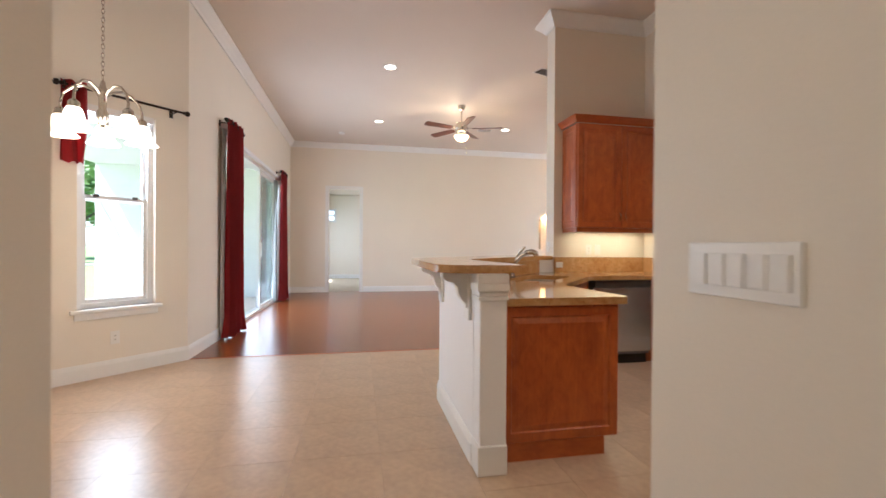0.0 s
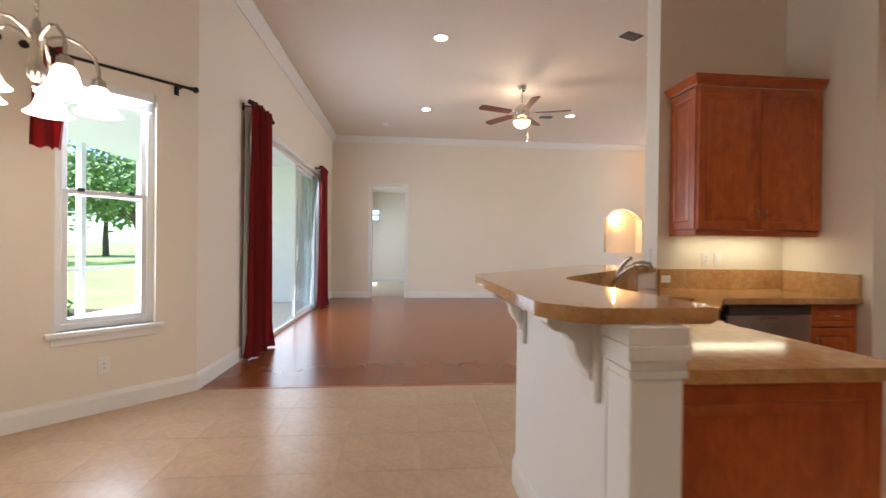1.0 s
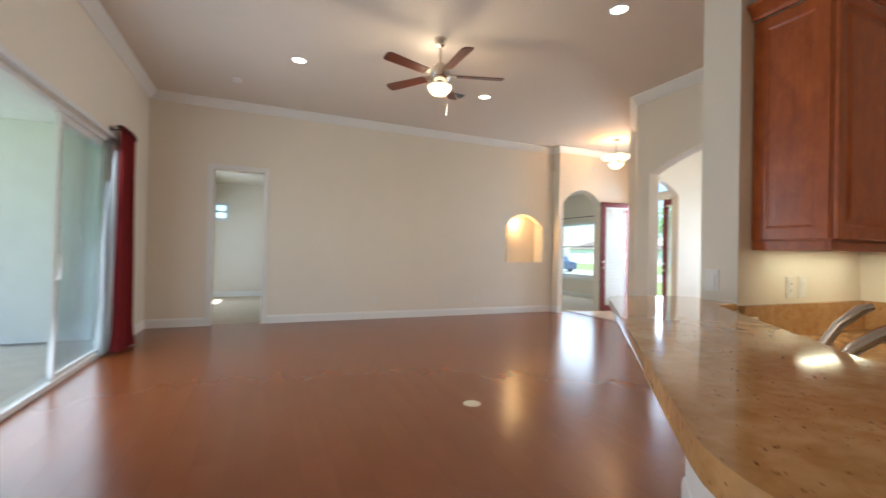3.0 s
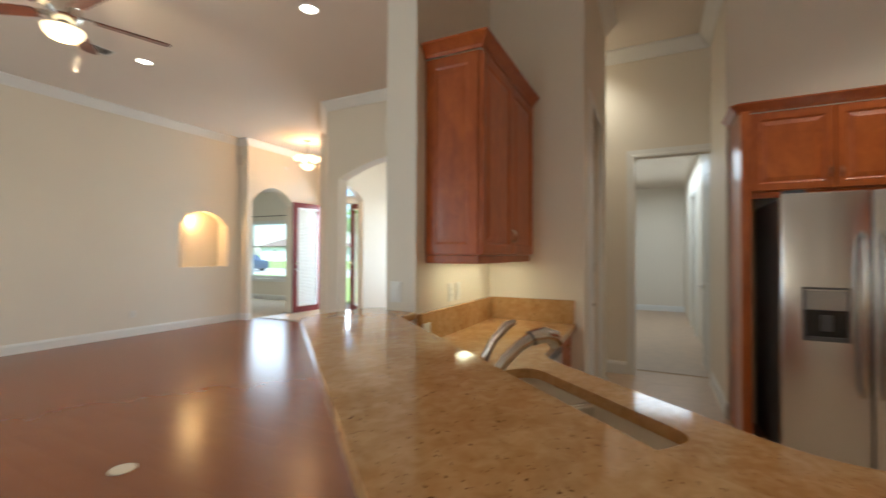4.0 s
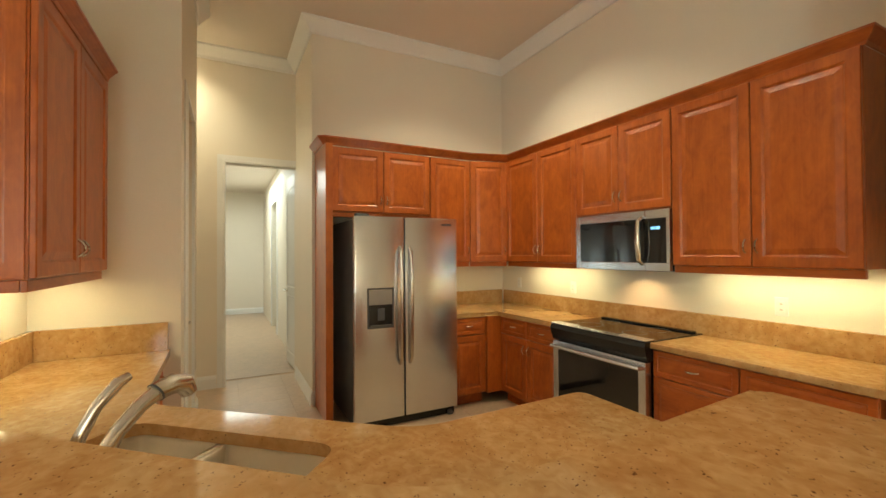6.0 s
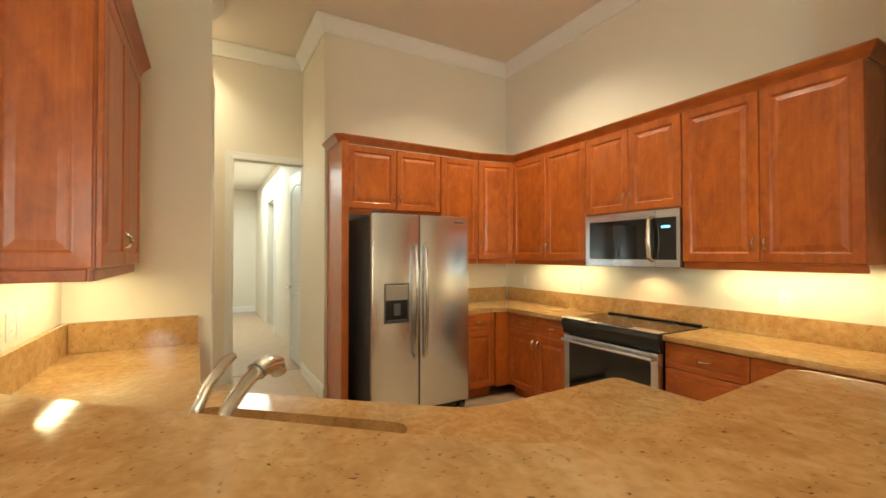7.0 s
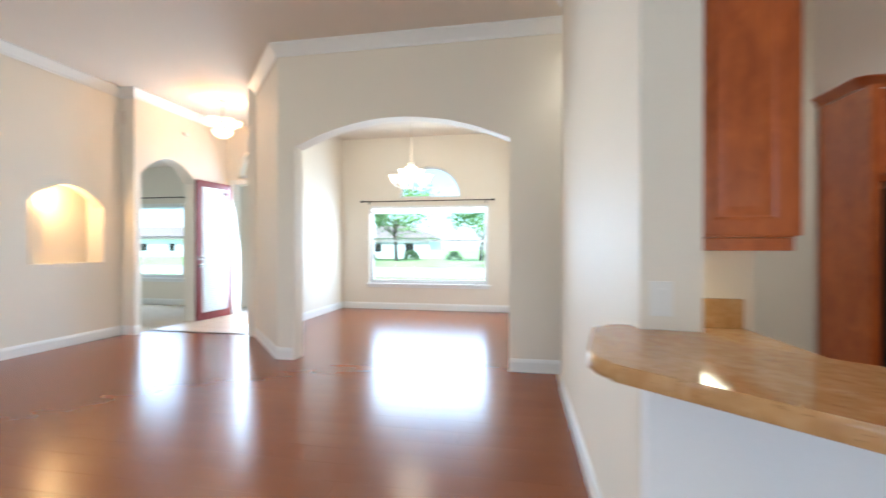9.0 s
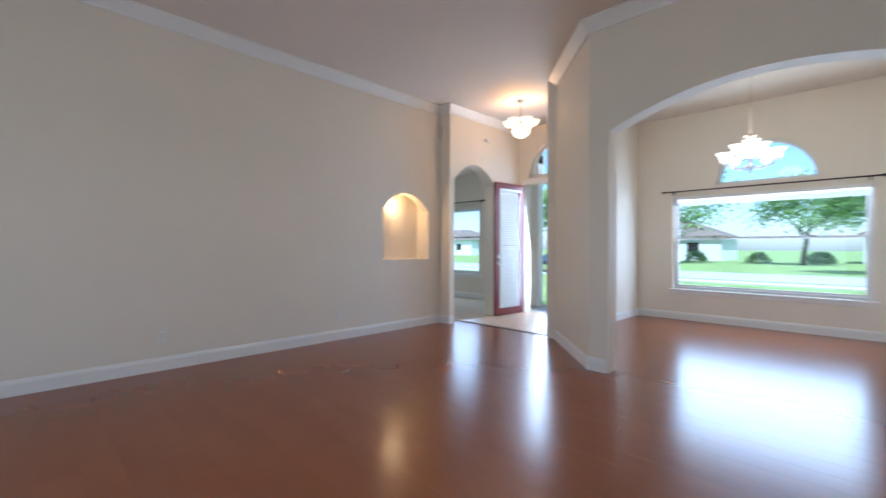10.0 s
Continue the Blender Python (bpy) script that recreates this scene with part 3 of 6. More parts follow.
def half_round(name, m, r, rise, label):
    win = thing(name, label, "window", m, kind="structure")
    bm = bmesh.new()
    n = 24
    path = [(r * math.cos(math.pi * i / n), rise * math.sin(math.pi * i / n)) for i in range(n + 1)]
    for (xa, za), (xb, zb) in zip(path, path[1:]):
        q = [(xa, za), (xb, zb), (xb * 0.93, zb * 0.93), (xa * 0.93, za * 0.93)]
        vs = [[bm.verts.new((x, y, z)) for x, z in q] for y in (0.06, 0.12)]
        bm.faces.new(vs[0]), bm.faces.new(vs[1][::-1])
        for i in range(4):
            bm.faces.new((vs[0][i], vs[1][i], vs[1][(i + 1) % 4], vs[0][(i + 1) % 4]))
    box(bm, -r, r, 0.06, 0.12, 0, 0.045)
    bmesh.ops.recalc_face_normals(bm, faces=bm.faces[:])
    part("window_frame", bm, VINYL, win)
    bm = bmesh.new()
    f = [bm.verts.new((x * 0.94, 0.09, z * 0.94)) for x, z in path]
    bm.faces.new(f)
    p = part("pane", bm, GLASS, win)
    p.visible_shadow = False
    return win


half_round("window_7", Z(9.72, 6.27, 2.40, -90), 0.68, 0.68, "half-round white window over the dining window")
half_round("window_8", Z(8.42, 9.19, 2.72, -90), 0.70, 0.70, "half-round transom window over the front door")


def casing(name, m, w, h, label="white painted door casing", cw=0.085, proud=0.02):
    c = thing(name, label, "door casing", m, kind="structure")
    prof = [(0, 0), (0, -proud), (cw * 0.25, -proud), (cw * 0.4, -proud * 0.7), (cw, -proud * 0.45), (cw, 0)]
    for side in (0, 1):
        bm = bmesh.new()
        lo = [bm.verts.new(((-o if side == 0 else w + o), y, 0)) for o, y in prof]
        hi = [bm.verts.new(((-o if side == 0 else w + o), y, h + o)) for o, y in prof]
        for i in range(len(prof)):
            j = (i + 1) % len(prof)
            bm.faces.new((lo[i], lo[j], hi[j], hi[i]))
        bm.faces.new(lo), bm.faces.new(hi)
        bmesh.ops.recalc_face_normals(bm, faces=bm.faces[:])
        part("side_casing", bm, WHITE, c)
    bm = bmesh.new()
    lo = [bm.verts.new((-o, y, h + o)) for o, y in prof]
    hi = [bm.verts.new((w + o, y, h + o)) for o, y in prof]
    for i in range(len(prof)):
        j = (i + 1) % len(prof)
        bm.faces.new((lo[i], lo[j], hi[j], hi[i]))
    bmesh.ops.recalc_face_normals(bm, faces=bm.faces[:])
    part("head_casing", bm, WHITE, c)
    return c


casing("door_casing_1", Z(-0.48, YN, 0, 0), 0.755, 2.58)
casing("door_casing_2", Z(3.79, 3.10, 0, 0), 0.61, 2.52)
casing("door_casing_3", Z(5.72, 2.86, 0, -90), 0.74, 2.475)
casing("door_casing_4", Z(9.74, 2.02, 0, 180), 1.0, 2.45)
casing("door_casing_5", Z(8.42, 9.98, 0, -90), 1.56, 2.58)


def panel_ring(bm, x0, x1, z0, z1, steps, y=0.0, arch=0.0):
    """Concentric steps of (inset, height towards the viewer), stitched into a raised or sunk panel on the face y."""
    n = 10 if arch else 0

    def ring(ins, hgt):
        a, b, c, d = x0 + ins, x1 - ins, z0 + ins, z1 - ins
        pts = [(a, c), (b, c), (b, d)]
        for i in range(1, n):
            u = i / n
            pts.append((b + (a - b) * u, d + arch * math.sin(math.pi * u)))
        pts.append((a, d))
        return [bm.verts.new((x, y - hgt, z)) for x, z in pts]

    rings = [ring(*s) for s in steps]
    for a, b in zip(rings, rings[1:]):
        for i in range(len(a)):
            j = (i + 1) % len(a)
            bm.faces.new((a[i], a[j], b[j], b[i]))
    bm.faces.new(rings[-1])


DOOR_STEPS = [(0, 0), (0, 0.016), (0.004, 0.020), (0.052, 0.020), (0.058, 0.017), (0.064, 0.011), (0.070, 0.011), (0.098, 0.018), (0.101, 0.018)]
DRAWER_STEPS = [(0, 0), (0, 0.016), (0.004, 0.020), (0.030, 0.020), (0.034, 0.014), (0.040, 0.014), (0.055, 0.018)]


def panel_door(name, parent, x0, x1, z0, z1, mat=None, steps=DOOR_STEPS, y=0.0):
    bm = bmesh.new()
    panel_ring(bm, x0, x1, z0, z1, steps, y)
    bmesh.ops.recalc_face_normals(bm, faces=bm.faces[:])
    return part(name, bm, mat or CHERRY, parent)


def pull(parent, x, z, upright=True, y=-0.02, span=0.075):
    """A small bowed nickel pull with two feet."""
    bm = bmesh.new()
    pts = []
    for i in range(9):
        u = i / 8
        o = 0.026 * math.sin(math.pi * u) ** 0.6
        s = (u - 0.5) * span
        pts.append((x, y - o, z + s) if upright else (x + s, y - o, z))
    tube(bm, pts, [0.0065, 0.005, 0.0045, 0.005, 0.0055, 0.005, 0.0045, 0.005, 0.0065], 6)
    return part("handle", bm, NICKEL, parent, "satin nickel bow pull", True)


def upper_cabinet(label, m, w, z0, z1, depth, doors=2, handle=None, end_left=False, end_right=False):
    cab = thing("wall_cabinet", label, "cabinet", m, "kitchen wall cabinets")
    part("body", B(0.0008, w - 0.0008, 0.002, depth, z0, z1, 0.002), CHERRY, cab)
    part("light_rail", B(0.002, w - 0.002, 0.004, 0.024, z0 - 0.045, z0 - 0.001, 0.004), CHERRY_H, cab)
    dw = w / doors
    for i in range(doors):
        d = panel_door("door", cab, i * dw + 0.003, (i + 1) * dw - 0.003, z0 + 0.006, z1 - 0.006)
        right = (i % 2 == 0) if doors > 1 else handle != "left"
        pull(d, (i + 1) * dw - 0.03 if right else i * dw + 0.03, z0 + 0.12)
    for side, on in ((0, end_left), (1, end_right)):
        if on:
            mm = Matrix.Translation((0 if side == 0 else w, 0, 0)) @ Matrix.Rotation(radians(-90 if side == 0 else 90), 4, "Z")
            bm = bmesh.new()
            a, b = (-depth + 0.01, -0.01) if side == 0 else (0.01, depth - 0.01)
            panel_ring(bm, a, b, z0 + 0.006, z1 - 0.006, DOOR_STEPS[:1] + [(0, 0.006), (0.002, 0.008)] + [(i, h * 0.5) for i, h in DOOR_STEPS[3:]])
            bmesh.ops.recalc_face_normals(bm, faces=bm.faces[:])
            part("end_panel", bm, CHERRY, cab, m=mm)
            xe = 0.002 if side == 0 else w - 0.022
            part("light_rail", B(xe, xe + 0.020, 0.026, depth - 0.002, z0 - 0.045, z0 - 0.001, 0.004), CHERRY_H, cab)
    return cab


def base_cabinet(label, m, w, depth, layout, top=TOP - 0.04, body_top=None):
    cab = thing("base_cabinet", label, "cabinet", m, "kitchen base cabinets")
    part("body", B(0.0008, w - 0.0008, 0.002, depth, 0.10, body_top or top, 0.002), CHERRY, cab)
    part("toe_kick", B(0.002, w - 0.002, 0.06, depth - 0.02, 0.0, 0.099), CHERRY_H, cab)
    zd = top - 0.17
    n = 2 if layout == "two" else 1
    if layout in ("two", "one"):
        for i in range(n):
            a, b = i * w / n + 0.003, (i + 1) * w / n - 0.003
            dr = panel_door("drawer", cab, a, b, zd + 0.005, top - 0.008, CHERRY_H, DRAWER_STEPS)
            pull(dr, (a + b) / 2, zd + 0.085, False)
            d = panel_door("door", cab, a, b, 0.11, zd - 0.003)
            pull(d, b - 0.03 if i == 0 and n == 2 else a + 0.03, zd - 0.10)
    else:
        zz = [0.11, 0.36, zd - 0.003, top - 0.005]
        for a, b in zip(zz, zz[1:]):
            dr = panel_door("drawer", cab, 0.003, w - 0.003, a + 0.003, b - 0.003, CHERRY_H, DRAWER_STEPS)
            pull(dr, w / 2, (a + b) / 2, False)
    return cab


# ---- kitchen ----
UB, UT = 1.362, 2.415
# over the dishwasher counter
upper_cabinet("cherry-stained wall cabinet with two raised-panel doors over the sink counter", Z(2.495, 3.480), 1.015, 1.362, 2.448, 0.323, 2, end_left=True)
# range wall, seen from the corner outwards
upper_cabinet("cherry-stained wall cabinet with two raised-panel doors beside the microwave", Z(4.125, 0.215, 0, 180), 1.005, UB, UT, 0.31, 2)
upper_cabinet("short cherry-stained wall cabinet over the microwave", Z(3.118, 0.215, 0, 180), 0.85, 1.752, UT, 0.31, 2)
upper_cabinet("cherry-stained wall cabinet with two tall raised-panel doors", Z(2.266, 0.215, 0, 180), 0.945, UB, UT, 0.31, 2)
# corner and fridge wall
diag = math.degrees(math.atan2(0.215 - 0.60, 4.125 - 4.25))
corner = thing("corner_wall_cabinet", "angled cherry-stained corner wall cabinet with one door", "cabinet", Z(4.252, 0.602, 0, diag), "kitchen wall cabinets")
cw = math.hypot(4.125 - 4.25, 0.215 - 0.60)
bm = bmesh.new()
prism(bm, [(0.0008, 0.002), (cw - 0.0008, 0.002), (cw + 0.12, 0.28), (cw * 0.6, 0.45), (-0.05, 0.38)], UB, UT)
part("body", bm, CHERRY, corner)
d = panel_door("door", corner, 0.006, cw - 0.006, UB + 0.006, UT - 0.006)
pull(d, cw - 0.035, UB + 0.12)
part("light_rail", B(0.004, cw - 0.004, 0.004, 0.024, UB - 0.045, UB - 0.001, 0.004), CHERRY_H, corner)
upper_cabinet("narrow cherry-stained wall cabinet beside the fridge", Z(4.25, 1.062, 0, -90), 0.455, UB, UT, 0.40, 1)
upper_cabinet("short cherry-stained wall cabinet over the fridge", Z(4.25, 2.028, 0, -90), 0.963, 1.83, UT, 0.40, 2)
bm = B(4.16, 4.655, 2.032, 2.095, 0, UT, 0.003)
solid("fridge_side_panel", bm, CHERRY, "tall cherry-stained panel beside the fridge", "cabinet panel")


def cabinet_crown(path, z, label):
    prof = [(-0.002, z + 0.001), (0.006, z + 0.001), (0.010, z + 0.018), (0.020, z + 0.03), (0.042, z + 0.055), (0.050, z + 0.060), (0.050, z + 0.072), (-0.01, z + 0.072)]
    bm = bmesh.new()
    sweep(bm, path, prof)
    solid("cornice", bm, CHERRY_H, label, "cornice", kind="structure")


cabinet_crown([(1.319, -0.092), (1.319, 0.197), (4.125, 0.197), (4.232, 0.602), (4.232, 2.075), (4.25, 2.10), (4.65, 2.10)], UT, "cherry-stained crown moulding along the wall cabinets")
cabinet_crown([(3.51, 3.465), (2.48, 3.465), (2.48, 3.80)], 2.448, "cherry-stained crown moulding on the single wall cabinet")

# base units
base_cabinet("cherry-stained base cabinet with two drawers over two doors", Z(3.925, 0.43, 0, 180), 0.80, 0.50, "two")
base_cabinet("narrow cherry-stained base cabinet beside the fridge", Z(3.97, 0.965, 0, -90), 0.36, 0.66, "one")
base_cabinet("cherry-stained drawer base cabinet beside the range", Z(2.26, 0.43, 0, 180), 0.505, 0.50, "drawers")
base_cabinet("cherry-stained drawer base cabinet at the stub wall", Z(1.753, 0.43, 0, 180), 0.535, 0.50, "drawers")
solid("corner_filler", B(3.93, 4.64, -0.08, 0.60, 0.10, TOP - 0.04, 0.003), CHERRY, "cherry-stained corner base filler", "cabinet filler")
base_cabinet("narrow cherry-stained base cabinet beside the dishwasher", Z(3.155, 3.21), 0.36, 0.62, "one")
base_cabinet("angled cherry-stained sink base cabinet", Z(1.915, 2.56, 0, 49.8), 0.80, 0.40, "two", body_top=0.60)
solid("sink_front_rail", B(0.0, 0.80, 0.003, 0.02, 0.60, TOP - 0.042), CHERRY_H, "cherry-stained rail under the sink edge", "cabinet rail", Z(1.915, 2.56, 0, 49.8))
solid("sink_base_side", B(1.07, 1.715, 1.86, 2.26, 0.10, TOP - 0.04, 0.003), CHERRY, "cherry-stained peninsula base cabinet", "cabinet")
endc = thing("peninsula_end_cabinet", "cherry-stained raised panel closing the peninsula's end", "cabinet", Z(1.035, 1.582))
part("body", B(0.0, 0.68, 0.01, 0.27, 0.10, TOP - 0.04, 0.002), CHERRY, endc)
bm = bmesh.new()
panel_ring(bm, 0.0, 0.68, 0.105, TOP - 0.05, [(0, 0), (0, 0.006), (0.003, 0.009), (0.05, 0.009), (0.056, 0.003), (0.062, 0.003), (0.09, 0.008)], 0.01)
bmesh.ops.recalc_face_normals(bm, faces=bm.faces[:])
part("end_panel", bm, CHERRY, endc)
part("toe_kick", B(0.0, 0.605, 0.012, 0.22, 0, 0.099), CHERRY_H, endc)


def flat_top(ob):
    """Level faces stay plane, so that only the rounded edge is shaded smooth."""
    for p in ob.data.polygons:
        p.use_smooth = abs(p.normal.z) < 0.99
    return ob


def counter(name, pts, z0, z1, label, bevel=0.012, holes=None):
    bm = bmesh.new()
    lo, hi = prism(bm, pts, z0, z1)
    edges = [e for e in bm.edges if e.verts[0].co.z == e.verts[1].co.z]
    bmesh.ops.bevel(bm, geom=edges, offset=bevel, segments=3, affect="EDGES", profile=0.5)
    return flat_top(solid(name, bm, GRANITE, label, "countertop", smooth=True))


def rounded(pts, r, which, n=5):
    """Round the named corners of a plan outline."""
    out = []
    for i, p in enumerate(pts):
        if i not in which:
            out.append(p)
            continue
        p, a, b = Vector(p), Vector(pts[i - 1]), Vector(pts[(i + 1) % len(pts)])
        rr = which[i] if isinstance(which, dict) else r
        s, e = p + (a - p).normalized() * rr, p + (b - p).normalized() * rr
        for k in range(n + 1):
            t = k / n
            q = (1 - t) ** 2 * s + 2 * t * (1 - t) * p + t * t * e
            out.append((q.x, q.y))
    return out


bar_pts = rounded([(0.68, 1.62), (0.775, 1.505), (1.15, 1.505), (1.08, 2.535), (2.21, 3.785), (2.39, 3.80), (2.39, 4.0), (2.50, 4.0), (2.45, 4.13), (1.985, 4.225), (0.68, 2.765)], 0.1,
                  {0: 0.04, 1: 0.04, 2: 0.04, 3: 0.18, 4: 0.06, 8: 0.05, 9: 0.07, 10: 0.10})
counter("bar_counter", bar_pts, BAR - 0.042, BAR, "raised gold-brown granite bar top on the knee wall", 0.015)

# the worktop round the sink, with the cut-out as a real hole
SX, SY, SA = 1.857, 2.968, 48.8
sink_m = Z(SX, SY, 0, SA)


def sink_outline(w, d, r):
    pts = rounded([(-w, -d), (w, -d), (w, d), (-w, d)], r, {0: r, 1: r, 2: r, 3: r}, 4)
    return [tuple((sink_m @ Vector((x, y, 0)))[:2]) for x, y in pts]


work_pts = [(1.04, 1.555), (1.772, 1.555), (1.745, 2.30), (2.46, 3.145), (3.515, 3.155), (3.515, 3.80), (2.395, 3.80), (2.23, 3.80), (1.055, 2.56)]
outer = rounded(work_pts, 0.05, {1: 0.05, 2: 0.12, 3: 0.12})
inner = sink_outline(0.385, 0.19, 0.08)
tris = tessellate_polygon([[Vector((x, y, 0)) for x, y in outer], [Vector((x, y, 0)) for x, y in inner]])
bm = bmesh.new()
rows = [[bm.verts.new((x, y, z)) for x, y in outer + inner] for z in (TOP - 0.04, TOP - 0.006)]
rows.append([bm.verts.new((x, y, TOP)) for x, y in outer + inner])
for t in tris:
    bm.faces.new([rows[2][k] for k in t])
    bm.faces.new([rows[0][k] for k in t][::-1])
no, ni = len(outer), len(inner)
for lo, hi in zip(rows, rows[1:]):
    for s, n in ((0, no), (no, ni)):
        for k in range(n):
            bm.faces.new((lo[s + k], lo[s + (k + 1) % n], hi[s + (k + 1) % n], hi[s + k]))
bmesh.ops.recalc_face_normals(bm, faces=bm.faces[:])
flat_top(solid("worktop", bm, GRANITE, "gold-brown granite worktop with an undermount sink cut-out", "countertop", smooth=True))
counter("range_worktop_corner", [(3.125, 0.47), (3.92, 0.47), (3.95, 0.60), (3.95, 0.97), (4.655, 0.97), (4.655, -0.095), (3.125, -0.095)], TOP - 0.04, TOP, "gold-brown granite worktop in the corner by the range", 0.008)
counter("range_worktop", [(1.165, 0.47), (2.263, 0.47), (2.263, -0.095), (1.165, -0.095)], TOP - 0.04, TOP, "gold-brown granite worktop beside the range", 0.008)
for nm, a in (("backsplash_north", (2.40, 3.51, 3.773, 3.803)), ("backsplash_pantry", (3.49, 3.518, 3.165, 3.771)),
              ("backsplash_range", (1.195, 4.60, -0.098, -0.07)), ("backsplash_fridge", (4.628, 4.658, -0.069, 0.96)), ("backsplash_stub", (1.163, 1.193, -0.098, 0.465))):
    solid("backsplash", B(*a, TOP, TOP + (0.165 if a[2] > 1 else 0.145), 0.003), GRANITE, "low gold-brown granite backsplash strip", "backsplash")
# slab face under the bar, above the worktop
bm = bmesh.new()
prism(bm, [(1.052, 1.60), (1.052, 2.565), (2.205, 3.801), (2.23, 3.801), (1.072, 2.555), (1.072, 1.60)], TOP, BAR - 0.043)
solid("backsplash", bm, GRANITE, "gold-brown granite strip under the bar", "backsplash")

# knee wall with its end post and corbels
bm = bmesh.new()
prism(bm, [(0.885, 1.620), (1.03, 1.620), (1.05, 2.57), (2.21, 3.81), (2.39, 3.81), (2.39, 3.993), (2.30, 3.995), (0.885, 2.59)], 0, BAR - 0.043)
solid("wall_knee", bm, KNEE, "pale painted knee wall carrying the bar", "wall", kind="structure")
post = thing("bar_post", "white painted post with a moulded cap at the bar's end", "post", Z(0.885, 1.490))
part("shaft", B(-0.002, 0.142, -0.002, 0.128, 0, 0.882, 0.012), KNEE, post)
for z0, z1, o in ((0.882, 0.902, 0.012), (0.902, 0.927, 0.006), (0.927, 0.967, 0.018), (0.967, 1.0145, 0.014)):
    part("cap_moulding", B(-0.002 - o, 0.142 + o * 0.3, -0.002 - o, 0.128, z0, z1, 0.004), WHITE, post)
part("plinth", B(-0.012, 0.144, -0.014, 0.126, 0, 0.15, 0.008), WHITE, post)
bm = bmesh.new()
sweep(bm, [(2.30, 3.995), (0.885, 2.59), (0.885, 1.60)], [(-o, z) for o, z in BASE])
solid("baseboard", bm, WHITE, "white painted baseboard along the knee wall", "baseboard", kind="structure")


def corbel(m):
    """A scrolled bracket under the bar, with its back plate."""
    c = thing("corbel", "white painted scroll bracket under the bar", "bracket", m, "bar brackets")
    pts = [(0, 0), (-0.155, 0), (-0.158, -0.028), (-0.135, -0.05), (-0.10, -0.058), (-0.075, -0.082), (-0.068, -0.12), (-0.05, -0.15), (-0.03, -0.17), (-0.026, -0.195), (0, -0.215)]
    bm = bmesh.new()
    vs = [[bm.verts.new((x, y, z)) for x, z in pts] for y in (-0.035, 0.035)]
    bm.faces.new(vs[0]), bm.faces.new(vs[1][::-1])
    for i in range(len(pts)):
        j = (i + 1) % len(pts)
        bm.faces.new((vs[0][i], vs[1][i], vs[1][j], vs[0][j]))
    bmesh.ops.recalc_face_normals(bm, faces=bm.faces[:])
    bmesh.ops.bevel(bm, geom=bm.edges[:], offset=0.004, segments=1, affect="EDGES")
    part("scroll", bm, WHITE, c)
    part("back_plate", B(-0.018, 0.0, -0.055, 0.055, -0.26, 0.0, 0.004), WHITE, c)
    return c


c0 = corbel(Z(0.884, 1.71, BAR - 0.044))
copy_thing(c0, Z(0.884, 2.47, BAR - 0.044))
copy_thing(c0, Z(1.25, 2.976, BAR - 0.044, -45))
copy_thing(c0, Z(1.85, 3.576, BAR - 0.044, -45))

# sink and taps
sink = thing("kitchen_sink", "bone double-bowl undermount sink below the granite", "sink", Z(SX, SY, 0, SA))
for x0, x1, dp in ((-0.395, 0.03, 0.20), (0.05, 0.395, 0.17)):
    bm = bmesh.new()
    outer_r, inner_r = (0.08, 0.02) if x0 < 0 else (0.02, 0.08)
    o = rounded([(x0, -0.20), (x1, -0.20), (x1, 0.20), (x0, 0.20)], 0.08, {0: outer_r, 1: inner_r, 2: inner_r, 3: outer_r}, 4)
    cx, rows = (x0 + x1) / 2, []
    for k, z in ((1.0, TOP - 0.042), (0.97, TOP - 0.06), (0.93, TOP - dp + 0.03), (0.85, TOP - dp)):
        rows.append([bm.verts.new((cx + (x - cx) * k, y * k, z)) for x, y in o])
    for a, b in zip(rows, rows[1:]):
        for i in range(len(a)):
            bm.faces.new((a[i], a[(i + 1) % len(a)], b[(i + 1) % len(a)], b[i]))
    bm.faces.new(rows[-1])
    bmesh.ops.recalc_face_normals(bm, faces=bm.faces[:])
    bmesh.ops.reverse_faces(bm, faces=bm.faces[:])
    bowl = part("bowl", bm, SINK, sink, smooth=True)
    bm = bmesh.new()
    lathe(bm, [(0.045, TOP - dp + 0.001), (0.045, TOP - dp + 0.006), (0.03, TOP - dp + 0.004)], 16, Matrix.Translation((cx, 0, 0)))
    part("drain", bm, CHROME, bowl, smooth=True)
part("divider", B(0.018, 0.062, -0.205, 0.205, TOP - 0.10, TOP - 0.046, 0.008), SINK, sink)

tap = thing("kitchen_tap", "brushed nickel kitchen tap with a pull-out spout and lever", "tap", Z(1.655, 3.120, TOP, 43))
bm = bmesh.new()
lathe(bm, [(0.034, 0.0), (0.034, 0.008), (0.026, 0.015), (0.023, 0.06), (0.021, 0.08)], 16)
part("tap_base", bm, NICKEL, tap, smooth=True)
bm = bmesh.new()
tube(bm, [(0, 0, 0.05), (0.0, -0.018, 0.105), (0.0, -0.058, 0.160), (0.0, -0.110, 0.203), (0.0, -0.150, 0.223)], [0.022, 0.020, 0.018, 0.018, 0.019], 14)
spout = part("spout", bm, NICKEL, tap, smooth=True)
bm = bmesh.new()
tube(bm, [(0.0, -0.147, 0.222), (0.0, -0.153, 0.225), (0.0, -0.195, 0.232), (0.0, -0.228, 0.222), (0.0, -0.240, 0.196)], [0.023, 0.024, 0.026, 0.026, 0.021], 14)
part("spray_head", bm, NICKEL, spout, smooth=True)
bm = bmesh.new()
tube(bm, [(0.0, -0.148, 0.222), (0.0, -0.152, 0.224)], [0.0255, 0.0255], 14)
part("seam_ring", bm, SLOT, spout, smooth=True)
bm = bmesh.new()
